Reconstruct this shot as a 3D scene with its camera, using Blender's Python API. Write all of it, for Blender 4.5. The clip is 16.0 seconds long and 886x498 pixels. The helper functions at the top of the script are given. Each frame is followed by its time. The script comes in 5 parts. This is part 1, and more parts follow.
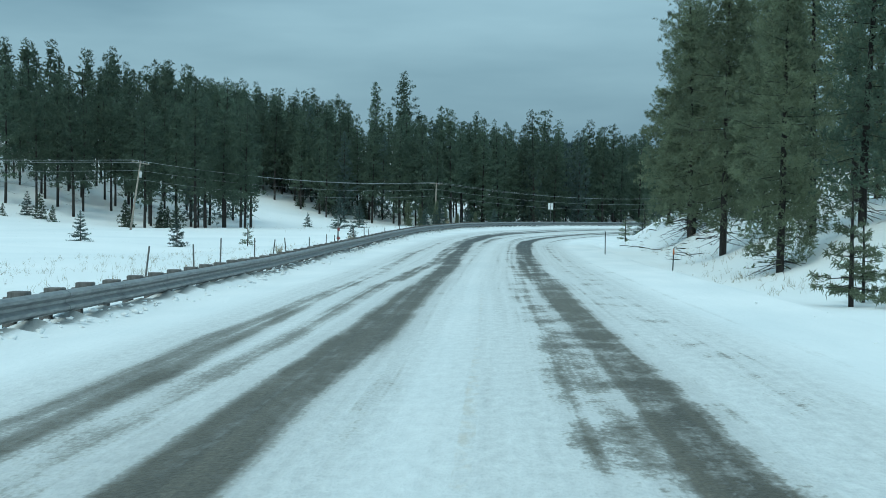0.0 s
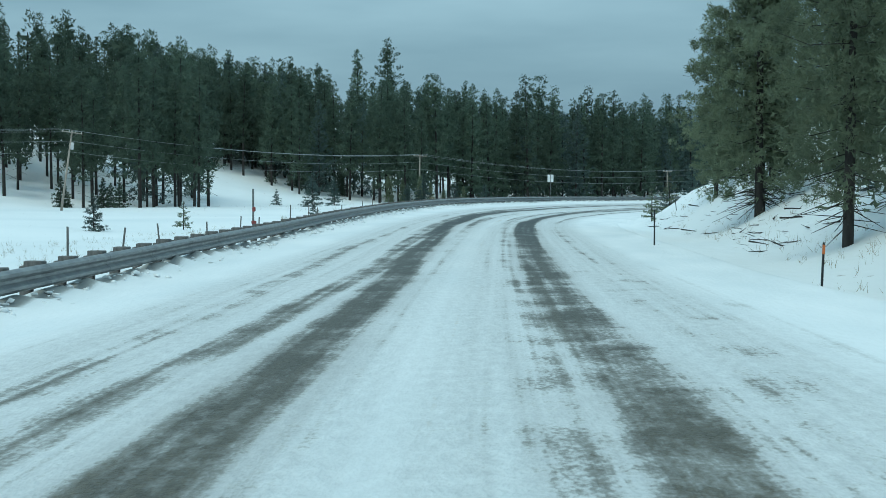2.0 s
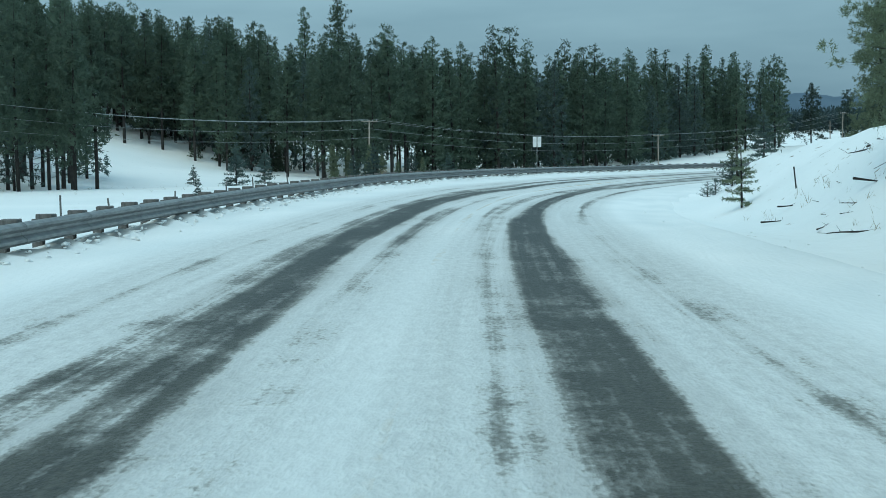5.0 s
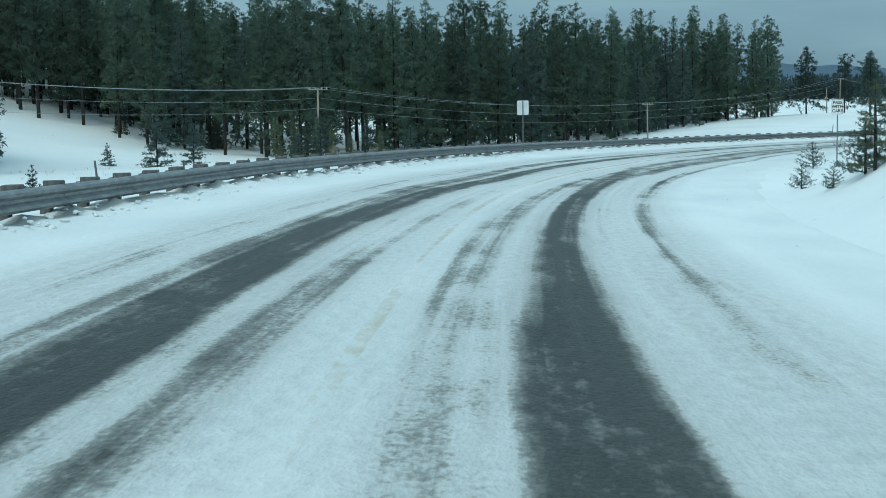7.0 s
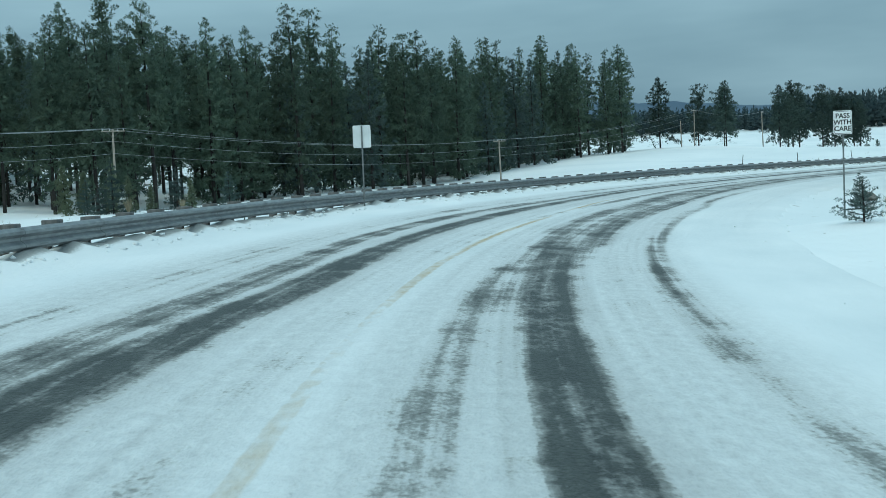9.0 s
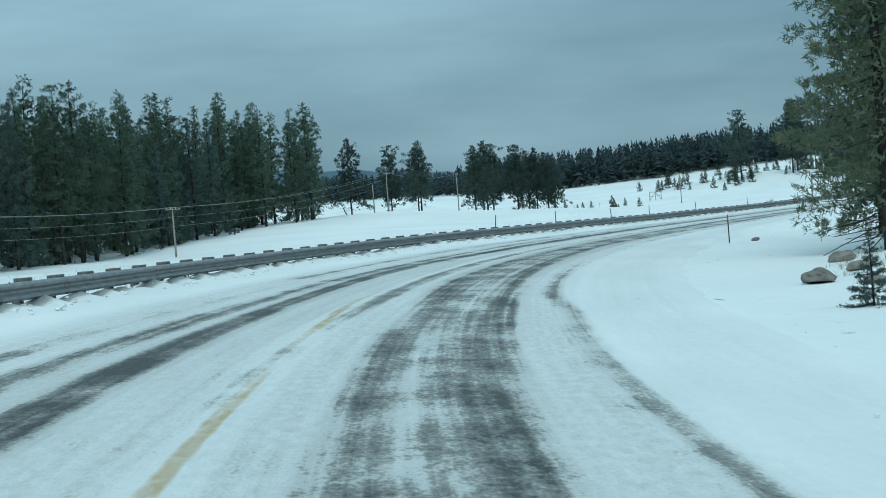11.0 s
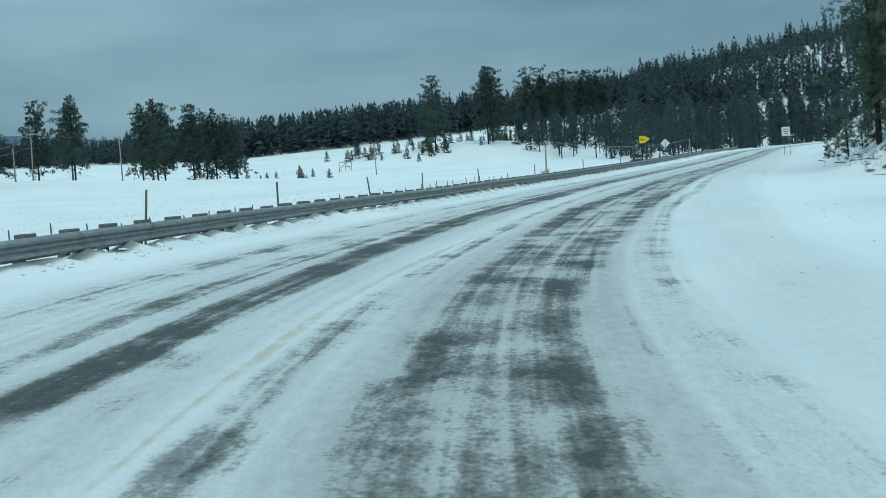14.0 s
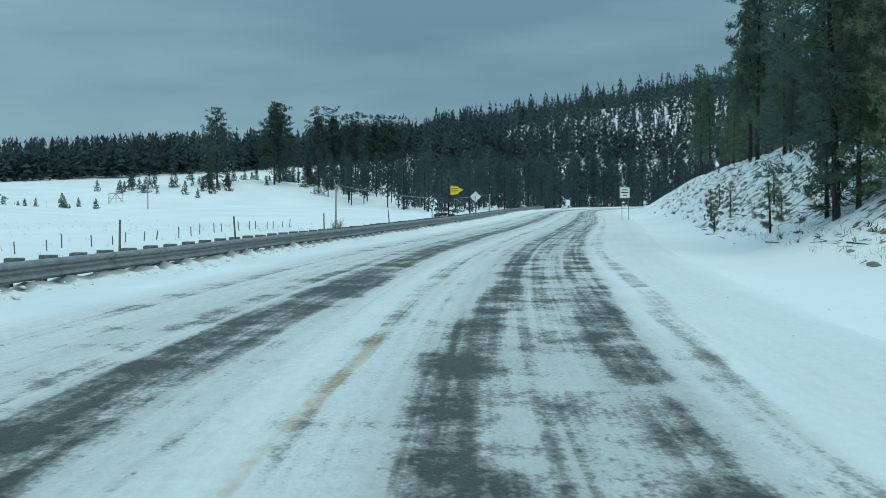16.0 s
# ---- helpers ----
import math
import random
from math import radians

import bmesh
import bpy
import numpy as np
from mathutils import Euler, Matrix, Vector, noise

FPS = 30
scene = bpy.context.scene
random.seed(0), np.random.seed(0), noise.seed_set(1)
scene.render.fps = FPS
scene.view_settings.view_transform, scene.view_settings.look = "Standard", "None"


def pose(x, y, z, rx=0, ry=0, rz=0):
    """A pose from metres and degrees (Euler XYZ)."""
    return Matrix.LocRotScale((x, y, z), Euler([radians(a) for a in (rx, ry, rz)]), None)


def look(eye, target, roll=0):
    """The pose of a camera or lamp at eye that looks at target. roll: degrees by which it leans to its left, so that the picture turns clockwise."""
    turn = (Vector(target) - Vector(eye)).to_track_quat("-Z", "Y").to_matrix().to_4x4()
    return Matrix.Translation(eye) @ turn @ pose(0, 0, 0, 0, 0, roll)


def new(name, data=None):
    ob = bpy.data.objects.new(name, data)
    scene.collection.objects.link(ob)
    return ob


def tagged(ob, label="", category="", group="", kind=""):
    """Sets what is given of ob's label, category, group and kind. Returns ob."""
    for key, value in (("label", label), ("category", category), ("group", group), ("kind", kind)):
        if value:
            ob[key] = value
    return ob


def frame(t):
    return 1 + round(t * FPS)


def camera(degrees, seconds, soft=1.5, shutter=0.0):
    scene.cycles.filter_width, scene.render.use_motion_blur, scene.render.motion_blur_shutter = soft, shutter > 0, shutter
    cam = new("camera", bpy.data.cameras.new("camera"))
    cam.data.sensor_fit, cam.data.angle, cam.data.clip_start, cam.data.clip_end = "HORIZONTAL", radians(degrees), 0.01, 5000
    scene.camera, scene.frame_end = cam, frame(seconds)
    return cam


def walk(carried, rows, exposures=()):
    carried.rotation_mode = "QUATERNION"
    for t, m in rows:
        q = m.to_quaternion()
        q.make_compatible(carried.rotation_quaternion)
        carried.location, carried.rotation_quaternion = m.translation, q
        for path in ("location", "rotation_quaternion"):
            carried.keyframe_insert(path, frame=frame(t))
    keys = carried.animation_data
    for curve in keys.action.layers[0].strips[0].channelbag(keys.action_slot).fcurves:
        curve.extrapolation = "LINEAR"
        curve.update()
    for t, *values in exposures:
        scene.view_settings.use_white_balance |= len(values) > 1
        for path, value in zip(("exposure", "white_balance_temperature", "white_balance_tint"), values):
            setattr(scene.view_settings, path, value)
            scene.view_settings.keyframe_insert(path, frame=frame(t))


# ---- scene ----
# A snowy mountain highway in a banked right-hand bend: meadow, guardrail and pine forest.
cam = camera(35.42, 16.0, soft=0.8)
PATH = [
    (0.0, look((0.000, 0.000, 1.928), (-2.086, 19.885, 1.432), 0.59)),
    (0.5, look((-0.434, 6.804, 1.865), (-2.424, 26.698, 1.324), 0.41)),
    (1.0, look((-0.853, 13.592, 1.810), (-2.756, 33.491, 1.173), 0.49)),
    (1.5, look((-1.240, 20.338, 1.773), (-3.148, 40.233, 1.033), 0.36)),
    (2.0, look((-1.698, 27.009, 1.729), (-3.658, 46.895, 0.895), 0.08)),
    (2.5, look((-2.237, 33.628, 1.664), (-4.247, 53.505, 0.751), -0.34)),
    (3.0, look((-2.648, 40.507, 1.624), (-4.705, 60.376, 0.618), -0.77)),
    (3.5, look((-3.104, 47.506, 1.615), (-5.085, 67.378, 0.544), -1.02)),
    (4.0, look((-3.478, 54.560, 1.613), (-5.302, 74.445, 0.488), -1.34)),
    (4.2, look((-3.614, 57.397, 1.596), (-5.349, 77.289, 0.459), -1.34)),
    (6.3, look((-4.965, 88.793, 1.642), (-6.300, 108.695, 0.175), -1.02)),
    (6.5, look((-5.044, 91.674, 1.653), (-6.346, 111.575, 0.153), -1.16)),
    (7.0, look((-5.231, 98.844, 1.644), (-6.332, 118.748, 0.027), -1.64)),
    (7.5, look((-5.357, 105.925, 1.628), (-6.129, 125.834, -0.110), -2.22)),
    (8.0, look((-5.422, 113.007, 1.609), (-5.748, 132.931, -0.103), -2.70)),
    (8.5, look((-5.331, 120.053, 1.624), (-5.028, 139.995, 0.129), -2.96)),
    (9.0, look((-5.152, 126.926, 1.637), (-3.962, 146.861, 0.550), -3.26)),
    (9.5, look((-4.722, 133.945, 1.641), (-2.441, 153.804, 1.003), -3.68)),
    (10.0, look((-3.918, 141.118, 1.667), (-0.372, 160.798, 1.297), -4.33)),
    (10.2, look((-3.547, 144.001, 1.670), (0.506, 163.583, 1.337), -4.63)),
    (12.3, look((4.164, 176.841, 1.679), (11.809, 195.309, 0.988), -3.87)),
    (12.5, look((5.148, 179.666, 1.698), (13.053, 198.024, 0.976), -3.97)),
    (13.0, look((7.767, 186.596, 1.732), (16.343, 204.645, 0.909), -4.18)),
    (13.5, look((10.776, 193.457, 1.748), (20.056, 211.147, 0.766), -4.30)),
    (14.0, look((14.229, 200.156, 1.770), (24.155, 217.479, 0.595), -4.21)),
    (14.5, look((18.012, 206.772, 1.828), (28.565, 223.711, 0.523), -3.85)),
    (15.0, look((22.071, 213.045, 1.864), (33.248, 229.582, 0.596), -3.00)),
    (15.5, look((26.158, 218.824, 1.887), (37.997, 234.911, 0.865), -1.73)),
    (16.0, look((30.079, 224.031, 1.919), (42.611, 239.604, 1.275), -0.28)),
]
walk(cam, PATH, exposures=[(0.0, 0.24, 5880, -10), (7.0, 0.17, 5880, -10), (16.0, 0.12, 5880, -10)])

# ---- world and sun: a heavy overcast sky ----
world = bpy.data.worlds.new("overcast_sky")
scene.world = world
world.use_nodes = True
wn, wl = world.node_tree.nodes, world.node_tree.links
wn.clear()
w_out = wn.new("ShaderNodeOutputWorld")
w_bg = wn.new("ShaderNodeBackground")
w_bg.inputs["Strength"].default_value = 0.1
w_sky = wn.new("ShaderNodeTexSky")
w_sky.sky_type, w_sky.sun_disc = "NISHITA", False
w_sky.sun_elevation, w_sky.sun_rotation = radians(32), radians(150)
w_sky.air_density, w_sky.dust_density = 1.5, 3.0
w_co = wn.new("ShaderNodeTexCoord")
w_map = wn.new("ShaderNodeMapping")
w_map.inputs["Scale"].default_value = (1.0, 1.0, 5.0)
w_noise = wn.new("ShaderNodeTexNoise")
w_noise.inputs["Scale"].default_value, w_noise.inputs["Detail"].default_value = 2.2, 5.0
w_ramp = wn.new("ShaderNodeValToRGB")
w_ramp.color_ramp.elements[0].position, w_ramp.color_ramp.elements[0].color = 0.31, (2.38, 3.62, 4.85, 1)
w_ramp.color_ramp.elements[1].position, w_ramp.color_ramp.elements[1].color = 0.72, (5.3, 7.0, 8.45, 1)
w_mix = wn.new("ShaderNodeMixRGB")
w_mix.inputs[0].default_value = 0.92
wl.new(w_co.outputs["Generated"], w_map.inputs["Vector"])
wl.new(w_map.outputs[0], w_noise.inputs["Vector"])
wl.new(w_noise.outputs["Fac"], w_ramp.inputs[0])
wl.new(w_sky.outputs[0], w_mix.inputs[1])
wl.new(w_ramp.outputs[0], w_mix.inputs[2])
w_sep = wn.new("ShaderNodeSeparateXYZ")
w_up = wn.new("ShaderNodeValToRGB")
for e, (p, c) in zip((w_up.color_ramp.elements[0], w_up.color_ramp.elements[1], w_up.color_ramp.elements.new(0.75)),
                     ((0.0, 0.56), (0.12, 0.60), (0.75, 1.25))):
    e.position, e.color = p, (c, c, c, 1)
w_mul = wn.new("ShaderNodeMixRGB")
w_mul.blend_type = "MULTIPLY"
w_mul.inputs[0].default_value = 1.0
wl.new(w_co.outputs["Generated"], w_sep.inputs[0])
wl.new(w_sep.outputs["Z"], w_up.inputs[0])
wl.new(w_mix.outputs[0], w_mul.inputs[1])
wl.new(w_up.outputs[0], w_mul.inputs[2])
wl.new(w_mul.outputs[0], w_bg.inputs["Color"])
wl.new(w_bg.outputs[0], w_out.inputs["Surface"])
sun = new("sun", bpy.data.lights.new("sun", "SUN"))
sun.data.energy, sun.data.angle, sun.data.color = 1.15, radians(40), (1.0, 0.92, 0.80)
sun.matrix_world = look((0, 0, 100), (30, 60, 0))


# ---- materials ----
def mat(name, rough=0.7, metal=0.0):
    m = bpy.data.materials.new(name)
    m.use_nodes = True
    b = m.node_tree.nodes["Principled BSDF"]
    b.inputs["Roughness"].default_value, b.inputs["Metallic"].default_value = rough, metal
    b.inputs["Specular IOR Level"].default_value = 0.3
    return m, m.node_tree.nodes, m.node_tree.links, b


def add_noise(n, l, scale, detail=4.0, coord="Object", stretch=(1, 1, 1), dist=0.0):
    co, mp, no = n.new("ShaderNodeTexCoord"), n.new("ShaderNodeMapping"), n.new("ShaderNodeTexNoise")
    mp.inputs["Scale"].default_value = stretch
    no.inputs["Scale"].default_value, no.inputs["Detail"].default_value = scale, detail
    no.inputs["Distortion"].default_value = dist
    l.new(co.outputs[coord], mp.inputs["Vector"])
    l.new(mp.outputs[0], no.inputs["Vector"])
    return no.outputs["Fac"]


def ramp(n, l, fac, stops):
    r = n.new("ShaderNodeValToRGB")
    while len(r.color_ramp.elements) < len(stops):
        r.color_ramp.elements.new(0.5)
    for e, (p, c) in zip(r.color_ramp.elements, stops):
        e.position, e.color = p, (*c, 1) if len(c) == 3 else c
    l.new(fac, r.inputs[0])
    return r.outputs[0]


def mixc(n, l, fac, a, b, mode="MIX"):
    x = n.new("ShaderNodeMixRGB")
    x.blend_type = mode
    for i, v in ((0, fac), (1, a), (2, b)):
        if isinstance(v, (int, float)):
            x.inputs[i].default_value = v
        elif isinstance(v, tuple):
            x.inputs[i].default_value = (*v, 1)
        else:
            l.new(v, x.inputs[i])
    return x.outputs[0]


def mathn(n, l, op, a, b=0.0, clamp=False):
    x = n.new("ShaderNodeMath")
    x.operation, x.use_clamp = op, clamp
    for i, v in ((0, a), (1, b)):
        if isinstance(v, (int, float)):
            x.inputs[i].default_value = v
        else:
            l.new(v, x.inputs[i])
    return x.outputs[0]


def bump(n, l, b, fac, strength, distance):
    x = n.new("ShaderNodeBump")
    x.inputs["Strength"].default_value, x.inputs["Distance"].default_value = strength, distance
    l.new(fac, x.inputs["Height"])
    l.new(x.outputs[0], b.inputs["Normal"])


def plain(name, c0, c1, scale, rough=0.6, metal=0.0, bump_by=0.2, dist=0.01, stretch=(1, 1, 1), vary=0.0):
    m, n, l, b = mat(name, rough, metal)
    f = add_noise(n, l, scale, 6.0, stretch=stretch)
    c = ramp(n, l, f, [(0.3, c0), (0.7, c1)])
    if vary:
        oi = n.new("ShaderNodeObjectInfo")
        v = ramp(n, l, oi.outputs["Random"], [(0.0, (1 - vary,) * 3), (1.0, (1 + vary,) * 3)])
        c = mixc(n, l, 1.0, c, v, "MULTIPLY")
    l.new(c, b.inputs["Base Color"])
    bump(n, l, b, f, bump_by, dist)
    return m


def snow_ground():
    m, n, l, b = mat("snow_ground", 0.75)
    big = add_noise(n, l, 0.05, 5.0)
    fine = add_noise(n, l, 1.3, 8.0)
    c = ramp(n, l, big, [(0.3, (0.74, 0.78, 0.80)), (0.7, (0.86, 0.88, 0.89))])
    at = n.new("ShaderNodeAttribute")
    at.attribute_name = "bank"
    grass = add_noise(n, l, 1.7, 10.0, stretch=(1, 1, 1.6), dist=0.3)
    show = mathn(n, l, "ADD", grass, mathn(n, l, "MULTIPLY", at.outputs["Fac"], 0.165))
    cut = ramp(n, l, show, [(0.70, (0, 0, 0)), (0.78, (1, 1, 1))])
    earth = ramp(n, l, add_noise(n, l, 3.0, 6.0), [(0.3, (0.10, 0.075, 0.05)), (0.7, (0.30, 0.25, 0.18))])
    l.new(mixc(n, l, cut, c, earth), b.inputs["Base Color"])
    bump(n, l, b, mathn(n, l, "ADD", fine, mathn(n, l, "MULTIPLY", grass, 0.5)), 0.7, 0.12)
    return m


def road_snow():
    """Packed snow with bare wheel tracks; the attributes bare, dirt and line lie along the road."""
    m, n, l, b = mat("snow_covered_asphalt", 0.7)
    uv = n.new("ShaderNodeUVMap")
    uv.uv_map = "along"

    def un(scale, detail, sx, sy, dist=0.0, turn=0.0):
        mp, no = n.new("ShaderNodeMapping"), n.new("ShaderNodeTexNoise")
        mp.inputs["Rotation"].default_value = (0, 0, turn)
        mp.inputs["Scale"].default_value = (sx, sy, 1)
        no.inputs["Scale"].default_value, no.inputs["Detail"].default_value, no.inputs["Distortion"].default_value = scale, detail, dist
        l.new(uv.outputs[0], mp.inputs["Vector"])
        l.new(mp.outputs[0], no.inputs["Vector"])
        return no.outputs["Fac"]

    def attr(name):
        a = n.new("ShaderNodeAttribute")
        a.attribute_name = name
        return a.outputs["Fac"]

    torn = un(1.0, 8.0, 0.9, 0.62, 0.35, 0.2)      # torn patches across the tracks
    across = un(1.0, 8.0, 1.1, 0.26, 0.35, 0.2)     # drifts blown over the road
    patch = un(1.0, 8.0, 1.5, 0.16, 0.3, -0.06)       # worn patches
    along = un(1.0, 7.0, 5.0, 0.05, 0.3)            # streaks along the wheels
    fine = un(1.0, 9.0, 8.0, 3.2)
    across = mixc(n, l, attr("torn"), across, torn)
    k = mathn(n, l, "ADD", mathn(n, l, "MULTIPLY", across, 0.52), mathn(n, l, "MULTIPLY", along, 0.38))
    k = mathn(n, l, "ADD", k, mathn(n, l, "MULTIPLY", patch, 0.14))
    grain = un(1.0, 8.0, 22.0, 11.0)
    k = mathn(n, l, "ADD", k, mathn(n, l, "MULTIPLY", mathn(n, l, "SUBTRACT", fine, 0.5), 0.30))
    k = mathn(n, l, "ADD", k, mathn(n, l, "MULTIPLY", mathn(n, l, "SUBTRACT", grain, 0.5), 0.26))
    lay = mathn(n, l, "ADD", mathn(n, l, "MULTIPLY", attr("bare"), 0.5), mathn(n, l, "MULTIPLY", mathn(n, l, "SUBTRACT", k, 0.5), mathn(n, l, "ADD", 0.35, mathn(n, l, "MULTIPLY", attr("dirt"), mathn(n, l, "ADD", 0.75, mathn(n, l, "MULTIPLY", attr("torn"), 0.75))))))
    bare = ramp(n, l, lay, [(0.23, (0, 0, 0)), (0.35, (0.50, 0.50, 0.50)), (0.50, (1, 1, 1))])
    film = ramp(n, l, lay, [(0.15, (0, 0, 0)), (0.31, (0.62, 0.62, 0.62))])
    snow = ramp(n, l, un(1.0, 6.0, 0.5, 0.15), [(0.3, (0.72, 0.76, 0.78)), (0.7, (0.84, 0.86, 0.87))])
    packed = ramp(n, l, fine, [(0.3, (0.50, 0.515, 0.52)), (0.75, (0.70, 0.72, 0.72))])
    grey = mathn(n, l, "MULTIPLY", attr("dirt"), mathn(n, l, "ADD", along, 0.25), True)
    snow = mixc(n, l, grey, snow, packed)
    rub = un(1.0, 8.0, 3.0, 0.035, 0.2)                # long rubbed streaks
    blow = un(1.0, 9.0, 0.55, 0.16, 0.8, 0.3)           # thin places in the packed snow
    thin = mathn(n, l, "MULTIPLY", attr("thin"), mathn(n, l, "ADD", mathn(n, l, "MULTIPLY", rub, 0.8), mathn(n, l, "MULTIPLY", blow, 0.9)))
    thin = ramp(n, l, mathn(n, l, "ADD", thin, mathn(n, l, "MULTIPLY", mathn(n, l, "SUBTRACT", fine, 0.5), 0.35)), [(0.42, (0, 0, 0)), (0.66, (0.26, 0.26, 0.26)), (0.98, (0.55, 0.55, 0.55))])
    snow = mixc(n, l, thin, snow, ramp(n, l, fine, [(0.3, (0.25, 0.25, 0.245)), (0.75, (0.44, 0.445, 0.44))]))
    tar = mixc(n, l, attr("gritty"), ramp(n, l, grain, [(0.3, (0.026, 0.0285, 0.0255)), (0.75, (0.060, 0.063, 0.055))]),
               ramp(n, l, grain, [(0.3, (0.056, 0.0515, 0.040)), (0.75, (0.121, 0.111, 0.084))]))
    tar = mixc(n, l, 1.0, tar, ramp(n, l, along, [(0.3, (0.72, 0.72, 0.72)), (0.72, (1.5, 1.5, 1.5))]), "MULTIPLY")
    crust = un(1.0, 7.0, 26.0, 13.0)
    snow = mixc(n, l, 1.0, snow, mixc(n, l, attr("dirt"), (1.0, 1.0, 1.0), ramp(n, l, crust, [(0.25, (0.88, 0.885, 0.89)), (0.55, (1.0, 1.0, 1.0))])), "MULTIPLY")
    slush = ramp(n, l, fine, [(0.3, (0.228, 0.231, 0.210)), (0.75, (0.448, 0.456, 0.432))])
    c = mixc(n, l, bare, mixc(n, l, film, snow, slush), tar)
    worn = mathn(n, l, "ADD", mathn(n, l, "MULTIPLY", un(1.0, 8.0, 1.6, 0.10, 0.4), 0.75), mathn(n, l, "MULTIPLY", un(1.0, 8.0, 6.0, 2.2, 0.5), 0.45))
    lines = ramp(n, l, mathn(n, l, "MULTIPLY", attr("line"), worn), [(0.52, (0, 0, 0)), (0.86, (0.80, 0.80, 0.80))])
    c = mixc(n, l, lines, c, (0.43, 0.31, 0.135))
    l.new(c, b.inputs["Base Color"])
    l.new(ramp(n, l, bare, [(0.0, (0.78,) * 3), (1.0, (0.55,) * 3)]), b.inputs["Roughness"])
    h = mathn(n, l, "SUBTRACT", mathn(n, l, "MULTIPLY", fine, 0.4), mathn(n, l, "MULTIPLY", bare, 0.22))
    h = mathn(n, l, "ADD", h, mathn(n, l, "MULTIPLY", crust, mathn(n, l, "ADD", 0.04, mathn(n, l, "MULTIPLY", attr("dirt"), 0.24))))
    bump(n, l, b, mathn(n, l, "ADD", h, mathn(n, l, "MULTIPLY", across, 0.25)), 1.0, 0.07)
    return m


def foliage(name, c0, c1, scale, vary=0.25):
    """Needles: matt, with some light coming through them."""
    m, n, l, b = mat(name, 0.8)
    c = ramp(n, l, add_noise(n, l, scale, 4.0), [(0.3, c0), (0.7, c1)])
    oi = n.new("ShaderNodeObjectInfo")
    c = mixc(n, l, 1.0, c, ramp(n, l, oi.outputs["Random"], [(0.0, (1 - vary,) * 3), (1.0, (1 + vary,) * 3)]), "MULTIPLY")
    l.new(c, b.inputs["Base Color"])
    b.inputs["Specular IOR Level"].default_value = 0.15
    tr, mx = n.new("ShaderNodeBsdfTranslucent"), n.new("ShaderNodeAddShader")
    l.new(c, tr.inputs["Color"])
    l.new(b.outputs[0], mx.inputs[0])
    l.new(tr.outputs[0], mx.inputs[1])
    l.new(mx.outputs[0], n["Material Output"].inputs["Surface"])
    return m


SNOW = snow_ground()
ROAD = road_snow()
STEEL = plain("weathered_galvanised_steel", (0.18, 0.19, 0.195), (0.32, 0.33, 0.33), 3.0, 0.45, 0.45, 0.1, 0.004, (1, 1, 4))
STEEL_POST = plain("dull_steel_post", (0.13, 0.14, 0.14), (0.24, 0.25, 0.25), 5.0, 0.55, 0.5, 0.1, 0.004)
POST_WOOD = plain("weathered_post_wood", (0.085, 0.085, 0.083), (0.17, 0.165, 0.16), 4.0, 0.85, 0, 0.4, 0.01, (4, 4, 0.6))
POLE_WOOD = plain("grey_pole_wood", (0.22, 0.19, 0.16), (0.40, 0.36, 0.31), 3.0, 0.85, 0, 0.4, 0.01, (6, 6, 0.4))
BARK = plain("pine_bark", (0.022, 0.021, 0.020), (0.052, 0.048, 0.045), 2.5, 0.9, 0, 0.8, 0.04, (3, 3, 0.6), 0.25)
PINE = foliage("pine_needles", (0.034, 0.050, 0.039), (0.064, 0.085, 0.060), 0.5)
PINE_WARM = foliage("yellowish_pine_needles", (0.062, 0.076, 0.052), (0.104, 0.122, 0.078), 0.7, 0.2)
SPRUCE = foliage("spruce_needles", (0.036, 0.054, 0.052), (0.066, 0.088, 0.080), 0.5)
# darkened below PINE: the shade inside the crowns is put into this colour
SHADE_DARK_CONIFER = foliage("shade_darkened_conifer_needles", (0.023, 0.035, 0.038), (0.040, 0.056, 0.058), 0.05)
DARK_PINE = foliage("dark_pine_needles", (0.025, 0.037, 0.033), (0.046, 0.062, 0.052), 0.4)
# dark woods tinted blue: the haze of distance is in the base colour
FAR_RIDGE = plain("haze_tinted_far_woods", (0.075, 0.115, 0.165), (0.10, 0.145, 0.195), 0.006, 0.95, 0, 0.0)
SIGN_BACK = plain("bare_aluminium_sign_back", (0.60, 0.62, 0.62), (0.75, 0.77, 0.77), 2.0, 0.55, 0.2, 0.05, 0.002)
SIGN_WHITE = plain("white_sign_sheeting", (0.72, 0.74, 0.74), (0.82, 0.83, 0.83), 2.0, 0.45, 0, 0.02, 0.001)
SIGN_YELLOW = plain("yellow_sign_sheeting", (0.72, 0.50, 0.02), (0.85, 0.60, 0.03), 2.0, 0.45, 0, 0.02, 0.001)
BLACK = plain("black_sign_lettering", (0.015, 0.015, 0.017), (0.03, 0.03, 0.03), 3.0, 0.5, 0, 0.02, 0.001)
WIRE = plain("aluminium_wire", (0.30, 0.31, 0.32), (0.42, 0.43, 0.44), 2.0, 0.5, 0.4, 0.0, 0.001)
PORCELAIN = plain("grey_insulator", (0.45, 0.46, 0.47), (0.6, 0.6, 0.6), 8.0, 0.35, 0, 0.0, 0.001)
ORANGE = plain("faded_orange_reflector", (0.42, 0.11, 0.035), (0.55, 0.17, 0.05), 8.0, 0.5, 0, 0.0, 0.001)
RUST = plain("rust_red_paint", (0.16, 0.04, 0.04), (0.26, 0.07, 0.065), 6.0, 0.6, 0, 0.2, 0.004)
STONE = plain("brown_rock", (0.12, 0.11, 0.10), (0.28, 0.26, 0.24), 3.0, 0.9, 0, 0.8, 0.05)
